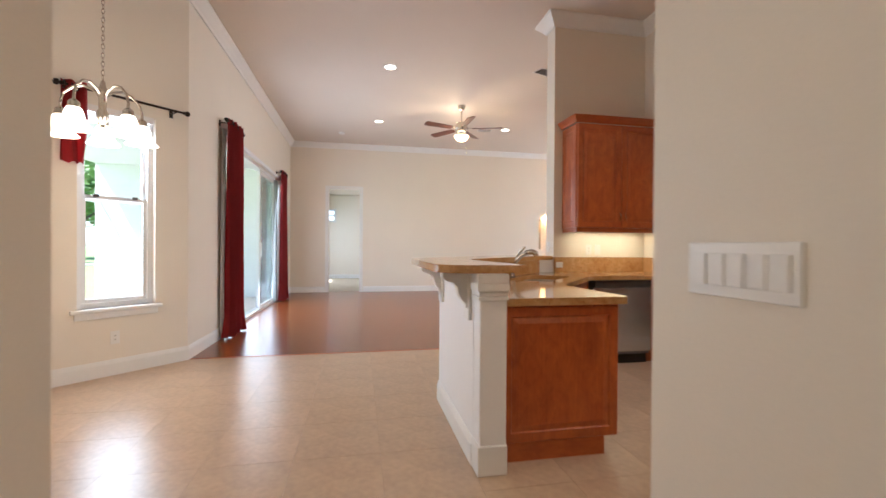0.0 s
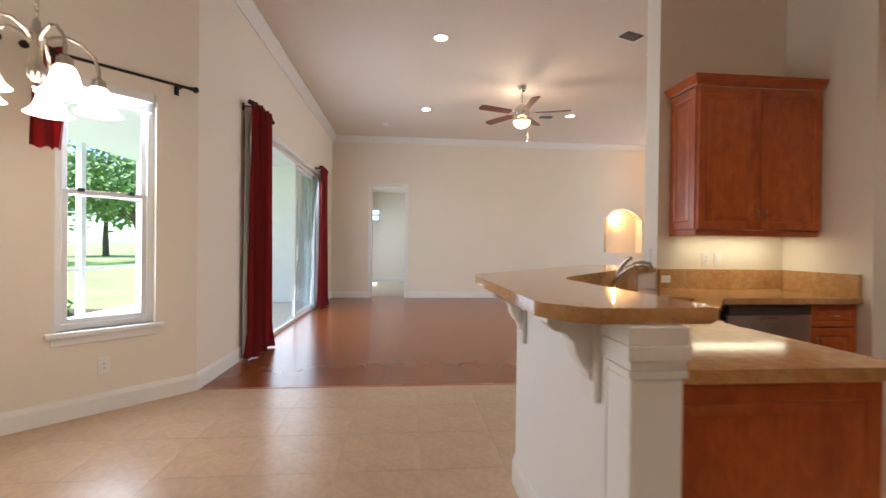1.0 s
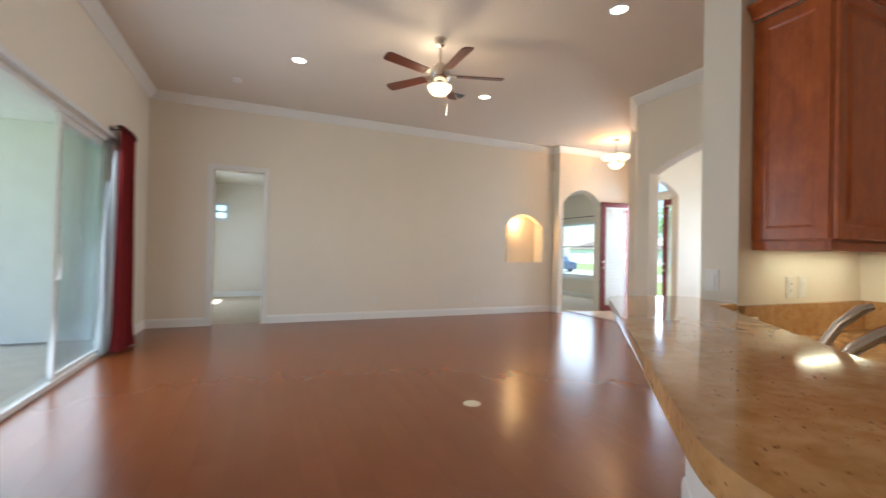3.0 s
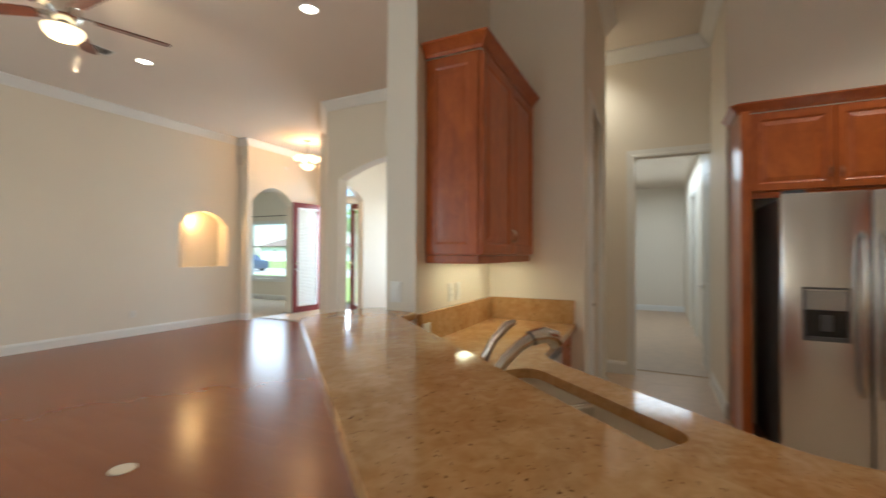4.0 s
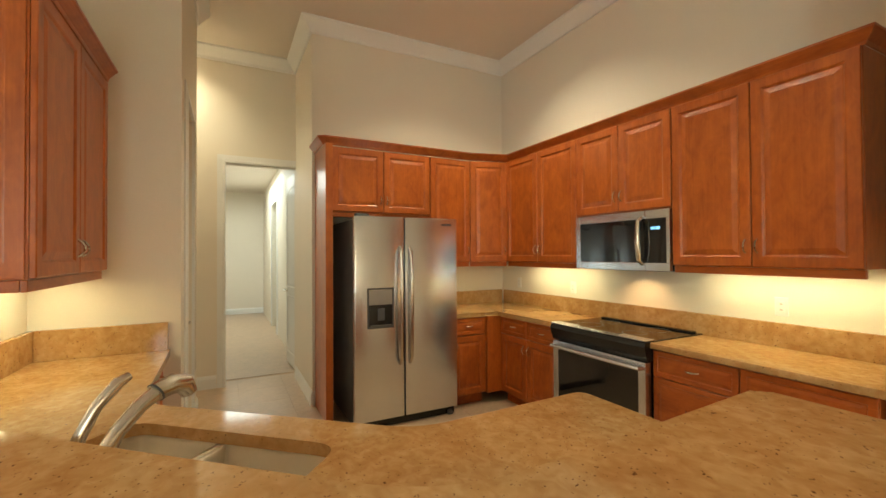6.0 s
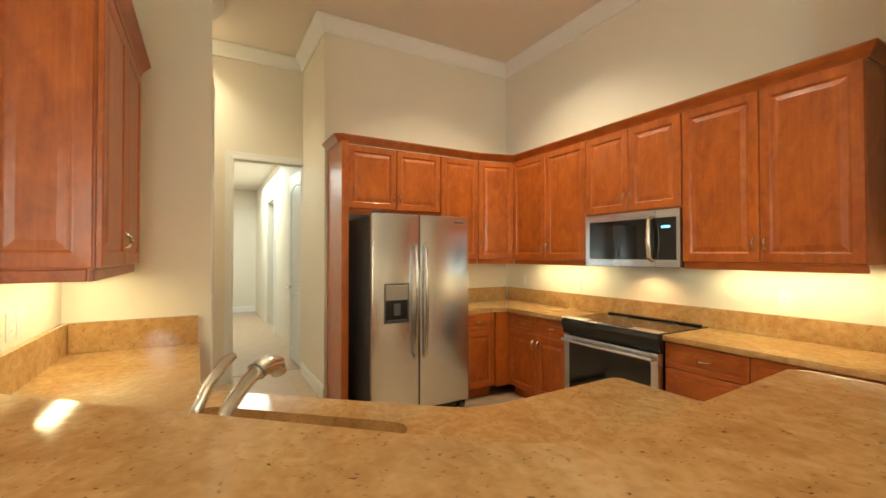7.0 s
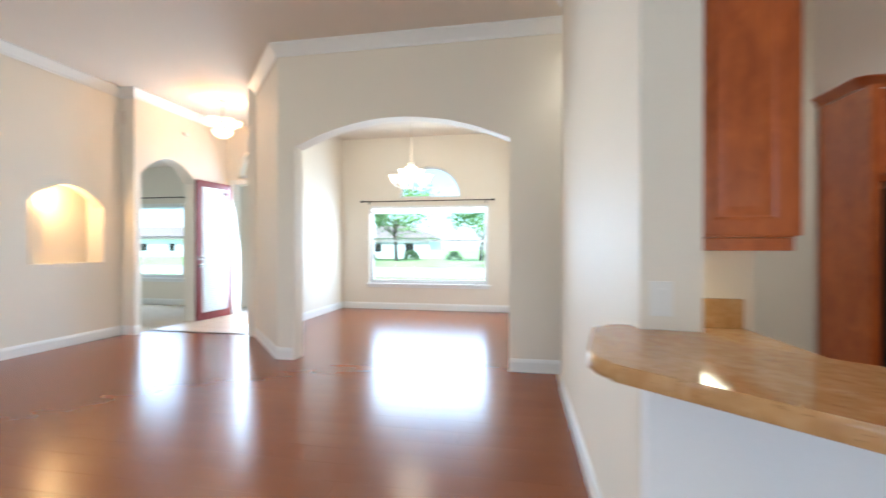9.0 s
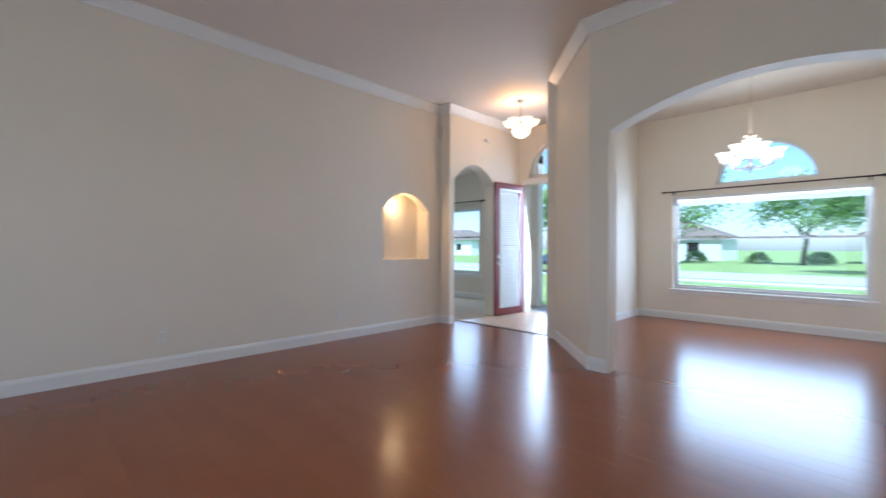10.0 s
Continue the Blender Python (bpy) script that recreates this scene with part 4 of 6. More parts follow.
tube(bm, [(0.022, 0.004, 0.035), (0.052, 0.0, 0.085), (0.058, -0.012, 0.150), (0.052, -0.045, 0.215), (0.042, -0.088, 0.262), (0.038, -0.112, 0.272)], [0.020, 0.018, 0.0145, 0.013, 0.015, 0.010], 12)
part("lever", bm, NICKEL, tap, smooth=True)
tap2 = thing("wall_socket", "small white box socket plate behind the sink", "socket plate", Z(2.45, 3.772, 0.962))
part("plate", B(-0.04, 0.04, -0.006, 0, -0.03, 0.03, 0.002), PLASTIC, tap2)

# dishwasher
dw = thing("dishwasher", "stainless steel dishwasher with a dark control strip", "dishwasher", Z(2.52, 3.20))
part("tub", B(0.005, 0.625, 0.01, 0.58, 0.10, TOP - 0.045), STEEL_DARK, dw)
door = part("door", B(0.006, 0.624, -0.022, 0.008, 0.13, TOP - 0.12, 0.006), STEEL, dw)
part("handle", B(0.24, 0.39, -0.03, -0.02, TOP - 0.165, TOP - 0.135, 0.008), NICKEL, door, "chrome pocket handle")
part("control_panel", B(0.006, 0.624, -0.022, 0.008, TOP - 0.118, TOP - 0.05, 0.006), material("grey_control_strip", (0.09, 0.085, 0.08), 0.35, 0.4, bump=0), dw)
part("kick_plate", B(0.01, 0.62, 0.04, 0.06, 0.0, 0.12), BLACK, dw)

# fridge
fr = thing("fridge", "stainless steel side-by-side fridge with water dispenser", "fridge", Z(3.83, 1.935, 0, -90))
FW, FS = 0.945, 0.435
part("cabinet_box", B(0.006, FW - 0.006, 0.075, 0.80, 0.03, 1.74, 0.006), STEEL_DARK, fr)
for nm, a, b in (("freezer_door", 0, FS - 0.004), ("fridge_door", FS + 0.004, FW)):
    dr = part(nm, B(a, b, 0.0, 0.07, 0.075, 1.765, 0.014), STEEL, fr, smooth=True)
    hx = FS - 0.045 if a == 0 else FS + 0.045
    bm = bmesh.new()
    tube(bm, [(hx, 0.004, 0.52), (hx, -0.038, 0.56), (hx, -0.052, 0.75), (hx, -0.058, 1.02), (hx, -0.052, 1.28), (hx, -0.038, 1.47), (hx, 0.004, 1.51)], [0.012, 0.013, 0.014, 0.0145, 0.014, 0.013, 0.012], 10)
    part("handle", bm, NICKEL, dr, "long brushed steel handle", True)
    part("hinge_cover", B(a + 0.02, a + 0.13, 0.015, 0.09, 1.766, 1.785, 0.004), STEEL_DARK, dr) if a == 0 else part("badge", B(FW - 0.16, FW - 0.06, -0.002, 0.001, 1.70, 1.715), STEEL_DARK, dr)
disp = part("dispenser", frame_bars(bmesh.new(), 0.105, 0.335, 0.835, 1.17, 0.014, -0.006, 0.004), STEEL_DARK, fr)
part("control_face", B(0.12, 0.32, -0.004, 0.002, 1.03, 1.15, 0.002), material("silver_control_face", (0.42, 0.42, 0.43), 0.3, 0.8, bump=0), disp)
part("recess", B(0.12, 0.32, -0.003, 0.001, 0.85, 1.029, 0.001), BLACK, disp)
part("paddle", B(0.19, 0.25, -0.016, -0.003, 0.90, 1.0, 0.006), STEEL_DARK, disp)
part("drip_tray", B(0.13, 0.31, -0.02, -0.003, 0.85, 0.865, 0.003), STEEL_DARK, disp)
part("grille", B(0.01, FW - 0.01, 0.05, 0.075, 0.0, 0.068, 0.004), BLACK, fr)
for x in (0.06, FW - 0.06):
    part("foot", B(x - 0.025, x + 0.025, 0.02, 0.05, 0.0, 0.04, 0.006), STEEL_DARK, fr)

# range
RW = 0.856
rg = thing("range_cooker", "slide-in range with black glass top and steel-trimmed oven", "range", Z(3.121, 0.475, 0, 180))
part("cabinet_box", B(0.004, RW - 0.004, 0.03, 0.55, 0.02, TOP - 0.005, 0.003), BLACK, rg)
part("cooktop", B(-0.008, RW + 0.008, 0.0, 0.56, TOP - 0.004, TOP + 0.008, 0.003), BLACKGLASS, rg)
bm = bmesh.new()
vs = [[bm.verts.new((x, y, z)) for y, z in ((0.03, TOP + 0.008), (0.03, TOP - 0.12), (-0.02, TOP - 0.12), (-0.05, TOP - 0.03), (-0.035, TOP + 0.002), (-0.0, TOP + 0.01))] for x in (-0.004, RW + 0.004)]
bm.faces.new(vs[0]), bm.faces.new(vs[1][::-1])
for i in range(6):
    bm.faces.new((vs[0][i], vs[1][i], vs[1][(i + 1) % 6], vs[0][(i + 1) % 6]))
bmesh.ops.recalc_face_normals(bm, faces=bm.faces[:])
cp = part("control_panel", bm, BLACK, rg)
part("steel_lip", B(-0.006, RW + 0.006, -0.045, 0.05, TOP + 0.0085, TOP + 0.014, 0.002), STEEL, rg)
part("touch_strip", B(0.25, 0.62, -0.03, 0.04, TOP + 0.0145, TOP + 0.017, 0.001), BLACKGLASS, rg)
od = part("oven_door", frame_bars(bmesh.new(), 0.006, RW - 0.006, 0.20, TOP - 0.13, 0.055, -0.028, 0.028), STEEL, rg)
part("oven_window", B(0.06, RW - 0.06, -0.022, 0.02, 0.254, TOP - 0.184), BLACKGLASS, od)
bm = bmesh.new()
tube(bm, [(0.02, -0.02, TOP - 0.165), (0.025, -0.065, TOP - 0.165), (RW / 2, -0.072, TOP - 0.165), (RW - 0.025, -0.065, TOP - 0.165), (RW - 0.02, -0.02, TOP - 0.165)], 0.014, 10)
part("handle", bm, STEEL, od, "steel bar handle", True)
part("drawer", B(0.006, RW - 0.006, -0.025, 0.028, 0.05, 0.195, 0.005), STEEL, rg)
part("rear_vent", B(0.03, RW - 0.03, 0.49, 0.535, TOP + 0.008, TOP + 0.02, 0.003), BLACK, rg)
for x, y, r in ((0.22, 0.16, 0.10), (0.62, 0.16, 0.08), (0.22, 0.38, 0.075), (0.62, 0.38, 0.10)):
    bm = bmesh.new()
    lathe(bm, [(r, TOP + 0.0081), (r, TOP + 0.0086), (r - 0.004, TOP + 0.0086), (r - 0.004, TOP + 0.0081)], 24, Matrix.Translation((x, y, 0)), False)
    part("burner_ring", bm, material("grey_burner_mark", (0.08, 0.08, 0.08), 0.3, bump=0) if "grey_burner_mark" not in bpy.data.materials else bpy.data.materials["grey_burner_mark"], rg)

# microwave under the short cabinet
mw = thing("microwave", "stainless steel over-the-range microwave with dark glass door", "microwave", Z(3.116, 0.245, 1.318, 180))
MW, MH = 0.846, 0.428
part("casing", B(0.003, MW - 0.003, 0.03, 0.33, 0.006, MH, 0.004), BLACK, mw)
bm = bmesh.new()
box(bm, 0.004, 0.050, 0.0, 0.03, 0.004, MH - 0.002, 0.003)
box(bm, 0.050, 0.655, 0.0, 0.03, MH - 0.062, MH - 0.002, 0.003)
box(bm, 0.050, 0.655, 0.0, 0.03, 0.004, 0.060, 0.003)
fd = part("door", bm, STEEL, mw)
part("door_glass", B(0.050, 0.655, 0.004, 0.025, 0.060, MH - 0.062), BLACKGLASS, fd)
bm = bmesh.new()
box(bm, 0.657, MW - 0.004, 0.0, 0.03, MH - 0.062, MH - 0.002, 0.003)
box(bm, 0.657, MW - 0.004, 0.0, 0.03, 0.004, 0.060, 0.003)
box(bm, MW - 0.030, MW - 0.004, 0.0, 0.03, 0.060, MH - 0.062, 0.003)
cpn = part("control_panel", bm, STEEL, mw)
part("keypad", B(0.657, MW - 0.030, 0.003, 0.025, 0.060, MH - 0.062), BLACKGLASS, cpn)
part("display", B(0.70, 0.77, 0.003, 0.006, 0.29, 0.31), glow("blue_display", (0.25, 0.55, 1.0), 0.6), cpn)
bm = bmesh.new()
tube(bm, [(0.632, 0.0, 0.05), (0.632, -0.035, 0.075), (0.632, -0.052, MH / 2), (0.632, -0.035, MH - 0.075), (0.632, 0.0, MH - 0.05)], [0.014, 0.018, 0.020, 0.018, 0.014], 10)
part("handle", bm, NICKEL, fd, "bowed steel handle", True)
part("bottom_vent", B(0.04, MW - 0.04, 0.05, 0.3, 0.0, 0.006), STEEL_DARK, mw)

# undercabinet lights
for m, w in ((Z(2.60, 3.605, 1.355), 0.80), (Z(1.36, 0.05, UB - 0.008), 0.85), (Z(3.15, 0.05, UB - 0.008), 0.85)):
    u = thing("undercabinet_light", "lit slim strip light under the wall cabinet", "light", m, "undercabinet lights")
    part("housing", B(0, w, 0, 0.05, -0.014, 0.004, 0.003), PLASTIC, u)
    part("lens", B(0.01, w - 0.01, 0.006, 0.044, -0.017, -0.0145), STRIP, u)
lamp("undercabinet_glow", "AREA", look((3.0, 3.645, 1.325), (3.0, 3.665, 0)), 0.84, (1, 0.87, 0.52), 0.8, 0.05)
lamp("undercabinet_glow", "AREA", look((1.73, 0.07, 1.335), (1.73, 0.06, 0)), 1.02, (1, 0.87, 0.52), 0.85, 0.05)
lamp("undercabinet_glow", "AREA", look((3.6, 0.07, 1.335), (3.6, 0.06, 0)), 0.93, (1, 0.87, 0.52), 0.85, 0.05)
lamp("undercabinet_glow", "AREA", look((4.42, 0.85, 1.335), (4.42, 0.85, 0)), 0.37, (1, 0.87, 0.52), 0.05, 0.3)
lamp("hood_bulb", "SPOT", look((2.695, 0.12, 1.308), (2.695, -0.02, 0.9)), 2, (1, 0.6, 0.3), 0.03)


def socket(m, label="white wall socket", gangs=1, switch=False):
    s = thing("wall_switch" if switch else "wall_socket", label, "switch" if switch else "socket", m)
    w = 0.035 + 0.046 * (gangs - 1) / 2 * 1.0
    part("plate", B(-w, w, -0.006, 0, -0.057, 0.057, 0.003), PLASTIC, s)
    for g in range(gangs):
        x = (g - (gangs - 1) / 2) * 0.046
        ins = part("insert", B(x - 0.017, x + 0.017, -0.009, -0.006, -0.034, 0.034, 0.001), PLASTIC, s)
        if switch:
            part("rocker", B(x - 0.014, x + 0.014, -0.0102, -0.0088, -0.03, 0.03, 0.0005), PLASTIC, ins)
        else:
            for z in (-0.017, 0.017):
                part("outlet_face", B(x - 0.007, x + 0.007, -0.0095, -0.0089, z - 0.006, z + 0.006), OUTLET, ins)
    return s


for x in (4.33, 3.50, 1.80):
    socket(Z(x, -0.10, 1.12, 180), "white wall socket over the range worktop")
socket(Z(2.82, 3.805, 1.13), "white wall socket over the sink worktop", 1)
socket(Z(2.93, 3.805, 1.13), "white rocker switch over the sink worktop", 1, True)
socket(Z(2.25, YN, 0.36), "white wall socket low on the living room wall")
socket(Z(4.37, YN, 0.36), "white wall socket low on the living room wall")
socket(Z(-1.83, 3.67, 0.33, 45), "white wall socket under the nook window")
socket(Z(2.395, 3.93, 1.16, -90), "white rocker switch plate on the wall end over the bar", 1, True)
socket(Z(1.04, 0.175, 1.105, -90), "white five-gang rocker switch plate", 5, True)


# ---- doors ----
def panelled_door(name, m, w, h, label, mat, lever=True, arched=True):
    d = thing(name, label, "door", m, kind="structure")
    part("slab", B(0, w, 0.004, 0.036, 0.012, h, 0.002), mat, d)
    for face in (0, 1):
        for za, zb, ar in ((0.16, h * 0.37, 0), (h * 0.41, h - 0.22, 0.07 if arched else 0)):
            bm = bmesh.new()
            panel_ring(bm, 0.09, w - 0.09, za, zb, [(0, 0), (0.006, 0.006), (0.014, 0.006), (0.022, -0.001), (0.05, 0.004)], 0.004, ar)
            bmesh.ops.recalc_face_normals(bm, faces=bm.faces[:])
            part("panel", bm, mat, d, m=Matrix.Identity(4) if face == 0 else Matrix.Translation((w, 0.04, 0)) @ Matrix.Rotation(math.pi, 4, "Z"))
    for z in (0.25, h * 0.5, h - 0.25):
        part("hinge", B(w - 0.004, w + 0.012, -0.004, 0.01, z - 0.045, z + 0.045, 0.002), NICKEL, d)
    if lever:
        bm = bmesh.new()
        lathe(bm, [(0.03, 0), (0.03, 0.008), (0.012, 0.012), (0.01, 0.05)], 14, Matrix.Translation((0.065, 0.004, 0.98)) @ Matrix.Rotation(radians(90), 4, "X"))
        tube(bm, [(0.065, -0.045, 0.98), (0.10, -0.052, 0.982), (0.15, -0.05, 0.978), (0.175, -0.048, 0.972)], [0.01, 0.009, 0.008, 0.007], 8)
        part("lever_handle", bm, NICKEL, d, "satin nickel lever handle", True)
    return d


panelled_door("door_1", Z(3.795, 3.135), 0.60, 2.51, "white two-panel pantry door, closed", WHITE)
panelled_door("door_2", Z(6.575, 2.13, 0, 180 + 4), 0.735, 2.48, "white two-panel door standing open in the hall", WHITE)


def glazed_door(name, m, w, h, label, mat, closed_blind=True):
    d = thing(name, label, "door", m, kind="structure")
    bm = frame_bars(bmesh.new(), 0, w, 0.012, h, 0.125, 0, 0.044, 0.003)
    part("door_frame", bm, mat, d)
    p = part("pane", B(0.12, w - 0.12, 0.02, 0.024, 0.13, h - 0.12), GLASS, d)
    p.visible_shadow = False
    bl = part("blind_headrail", B(0.115, w - 0.115, -0.03, -0.004, h - 0.16, h - 0.12, 0.003), BLIND, d)
    n = int((h - 0.36) / 0.034)
    for i in range(n):
        z = 0.17 + i * 0.034
        bm = bmesh.new()
        box(bm, 0.12, w - 0.12, -0.024, 0.002, -0.0012, 0.0012)
        part("slat", bm, BLIND, d, m=Matrix.Translation((0, -0.008, z)) @ Matrix.Rotation(radians(38), 4, "X") @ Matrix.Translation((0, 0.011, 0)))
    bm = bmesh.new()
    for z in (1.0, 1.14):
        lathe(bm, [(0.03, 0), (0.03, 0.01), (0.014, 0.016), (0.014, 0.045), (0.03, 0.055), (0.03, 0.075), (0.02, 0.085)], 14, Matrix.Translation((0.06, 0, z)) @ Matrix.Rotation(radians(90), 4, "X"))
    part("lock_knobs", bm, NICKEL, d, "brass-nickel knob and deadbolt", True)
    return d


a = math.degrees(math.atan2(9.99 - 10.06, 8.36 - 7.53))
glazed_door("door_3", Z(7.53, 10.045, 0, a), 0.82, 2.55, "dark red glazed front door with white blinds, standing open", REDDOOR)
glazed_door("door_4", Z(8.47, 9.18, 0, -90), 0.78, 2.56, "dark red glazed front door leaf with white blinds, closed", REDDOOR)

# sliding glass door
sl = thing("door_5", "white framed sliding glass door, slid open", "sliding door", Z(XW, 5.25, 0, 90), kind="structure")
SW, SH = 3.57, 2.53
part("outer_frame", frame_bars(bmesh.new(), 0, SW, 0, SH, 0.05, 0.02, 0.15), VINYL, sl)
for i, (a, b, y) in enumerate(((2.12, 3.36, 0.045), (2.20, 3.44, 0.08), (2.28, 3.52, 0.115))):
    lf = part("panel_frame", frame_bars(bmesh.new(), a, b, 0.03, SH - 0.05, 0.06, y, y + 0.03), VINYL, sl)
    p = part("pane", B(a + 0.055, b - 0.055, y + 0.013, y + 0.017, 0.09, SH - 0.11), GLASS, lf)
    p.visible_shadow = False
part("pull_handle", B(2.14, 2.165, 0.015, 0.05, 0.95, 1.2, 0.006), VINYL, sl)
for k, y0 in enumerate((3.15, 3.30)):
    bm = bmesh.new()
    for j in range(7):
        box(bm, y0 + j * 0.02, y0 + j * 0.02 + 0.003, -0.03, 0.015, 0.03, SH - 0.06)
    part("vertical_blind", bm, material("grey_blind_vane", (0.35, 0.36, 0.36), 0.6, bump=0) if k == 0 else bpy.data.materials["grey_blind_vane"], sl, "grey vertical blind vanes drawn aside")
part("blind_track", B(-0.05, SW + 0.05, -0.05, 0.0, SH + 0.005, SH + 0.055, 0.004), VINYL, sl)


# ---- curtains and rods ----
def curtain_cloth(bm, w, z0, z1, folds, depth, flare=0.0, seed=1):
    rnd = random.Random(seed)
    nx, nz = folds * 8, 28
    ph = [rnd.uniform(-0.5, 0.5) for _ in range(folds + 1)]
    rows = []
    for k in range(nz + 1):
        t = k / nz
        z = z1 + (z0 - z1) * t
        row = []
        for i in range(nx + 1):
            u = i / nx
            f = u * folds
            amp = depth * (0.75 + 0.35 * math.sin(3 * t + ph[int(f) % folds] * 4))
            sway = 0.012 * math.sin(5 * t + 6 * u) * t
            spread = 1 + flare * max(0, (t - 0.86) / 0.14) ** 2
            x = (u - 0.5) * w * (0.93 + 0.07 * math.cos(2.3 * t)) * spread + sway
            y = amp * math.sin(2 * math.pi * f + ph[int(f) % folds] * 0.8) * (1 + 0.8 * flare * max(0, (t - 0.9) / 0.1))
            row.append(bm.verts.new((x, y, z + (0.02 * abs(math.sin(9 * u + 1)) if k == nz else 0))))
        rows.append(row)
    for a, b in zip(rows, rows[1:]):
        for i in range(nx):
            bm.faces.new((a[i], a[i + 1], b[i + 1], b[i]))
    bmesh.ops.solidify(bm, geom=bm.faces[:], thickness=0.003)


def curtain(m, w, z0, z1, folds, depth, label, flare=0.0, seed=1, grommets=True, mat=None):
    c = thing("curtain", label, "curtain", m)
    bm = bmesh.new()
    curtain_cloth(bm, w, z0, z1, folds, depth, flare, seed)
    part("cloth", bm, mat or RED, c, smooth=True)
    if grommets:
        for i in range(folds * 2):
            x = (i + 0.5) / (folds * 2) * w - w / 2
            bm = bmesh.new()
            lathe(bm, [(0.026, -0.004), (0.034, -0.004), (0.034, 0.004), (0.026, 0.004), (0.026, -0.004)], 12, Matrix.Translation((x, 0, z1 - 0.045)) @ Matrix.Rotation(radians(90), 4, "Y"), False)
            part("grommet", bm, RODBLACK, c, smooth=True)
    return c


def rod(p0, p1, label, brackets=(0.06, 0.94), out=(0, 0)):
    r = thing("curtain_rod", label, "curtain rod")
    p0, p1 = Vector(p0), Vector(p1)
    bm = bmesh.new()
    tube(bm, [p0, p1], 0.011, 10)
    part("bar", bm, RODBLACK, r, smooth=True)
    d = (p1 - p0).normalized()
    for p, s in ((p0, -1), (p1, 1)):
        bm = bmesh.new()
        tube(bm, [p, p + d * s * 0.012, p + d * s * 0.02, p + d * s * 0.035, p + d * s * 0.055, p + d * s * 0.066], [0.013, 0.018, 0.012, 0.026, 0.022, 0.005], 12)
        part("finial", bm, RODBLACK, r, smooth=True)
    for t in brackets:
        p = p0 + (p1 - p0) * t
        w_ = p + Vector((out[0], out[1], 0))
        bm = bmesh.new()
        tube(bm, [p + Vector((0, 0, -0.012)), w_ + Vector((0, 0, -0.012))], 0.007, 8)
        box(bm, w_.x - 0.012, w_.x + 0.012, w_.y - 0.012, w_.y + 0.012, w_.z - 0.05, w_.z + 0.02)
        part("bracket", bm, RODBLACK, r)
    return r


rod((-1.29, 4.97, 2.66), (-1.29, 5.62, 2.66), "dark bronze curtain rod beside the sliding door", (0.1, 0.9), (-0.11, 0))
rod((-1.29, 8.52, 2.66), (-1.29, 9.10, 2.66), "dark bronze curtain rod beside the sliding door", (0.1, 0.9), (-0.11, 0))
curtain(Z(-1.28, 5.28, 0, 90), 0.56, 0.012, 2.70, 6, 0.055, "floor-length dark red grommet curtain at the sliding door", 0.35, 3)
curtain(Z(-1.28, 8.80, 0, 90), 0.50, 0.012, 2.70, 5, 0.055, "floor-length dark red grommet curtain at the sliding door", 0.3, 4)
SHEER = material("white_sheer_cloth", (0.78, 0.78, 0.76), 0.8, vary=0.04, fine=200, bump=0.02)
curtain(Z(-1.355, 5.06, 0, 90), 0.13, 0.02, 2.58, 3, 0.018, "narrow white sheer drawn behind the red curtain", 0, 8, False, SHEER)
curtain(Z(-1.355, 8.66, 0, 90), 0.24, 0.02, 2.50, 3, 0.018, "narrow white sheer drawn behind the red curtain", 0, 9, False, SHEER)
rod((9.63, 4.95, 2.33), (9.63, 7.72, 2.33), "thin dark curtain rod over the dining window", (0.04, 0.96), (0.085, 0))
k = 0.07
rod((-2.10 + k, 3.40 - k, 2.43), (-1.47 + k, 4.03 - k, 2.43), "dark bronze curtain rod over the nook window", (0.04, 0.93), (-k, k))
rod((-2.13, 1.35, 2.43), (-2.13, 3.16, 2.43), "dark bronze curtain rod on the nook side wall", (0.05, 0.95), (-0.1, 0))
curtain(Z(-2.05 + k, 3.45 - k, 0, 45), 0.17, 1.80, 2.47, 2, 0.03, "short dark red grommet curtain over the nook window", 0, 5)
curtain(Z(-2.13, 3.03, 0, 90), 0.24, 1.80, 2.47, 2, 0.035, "short dark red grommet curtain over the nook window", 0, 6)
rod((9.33, 11.85, 2.48), (9.33, 14.05, 2.48), "dark bronze curtain rod over the study window", (0.04, 0.96), (0.07, 0))


# ---- lamps ----
def can_light(x, y, watts=18):
    c = thing("recessed_light", "lit white recessed ceiling light", "ceiling light", Z(x, y, H), "recessed ceiling lights")
    bm = bmesh.new()
    lathe(bm, [(0.075, -0.001), (0.098, -0.001), (0.10, -0.006), (0.078, -0.010), (0.075, -0.001)], 24, None, False)
    part("trim_ring", bm, WHITE, c, smooth=True)
    bm = bmesh.new()
    lathe(bm, [(0.001, -0.004), (0.077, -0.004)], 24, None, False)
    part("lens", bm, CANLIGHT, c)
    lamp("recessed_lamp", "SPOT", look((x, y, H - 0.02), (x, y, 0)), watts, (1, 0.86, 0.66), 0.07, None, 0.8, 130)


# (2.30, 1.70) and (0.36, -1.5) are unseen cans added to brighten kitchen and passage
for x, y in ((0.70, 5.53), (0.65, 8.20), (3.39, 8.25), (3.45, 5.62), (3.37, 0.92), (2.30, 1.70), (5.36, 3.44), (0.36, -1.5)):
    can_light(x, y, 18 if y > 4 else 46 if 0 < y < 1 else 20 if 1 < y < 2 else 30)


def bell_shade(bm, m, r=0.075, h=0.13):
    m = m @ Matrix.Scale(0.98, 4)
    lathe(bm, [(0.024, 0.0), (0.036, -0.012), (0.046, -0.035), (0.052, -0.06), (0.06, -0.085), (0.074, -0.11), (r + 0.02, -h), (r + 0.014, -h), (0.068, -0.108), (0.046, -0.06), (0.02, -0.006)], 20, m, False)


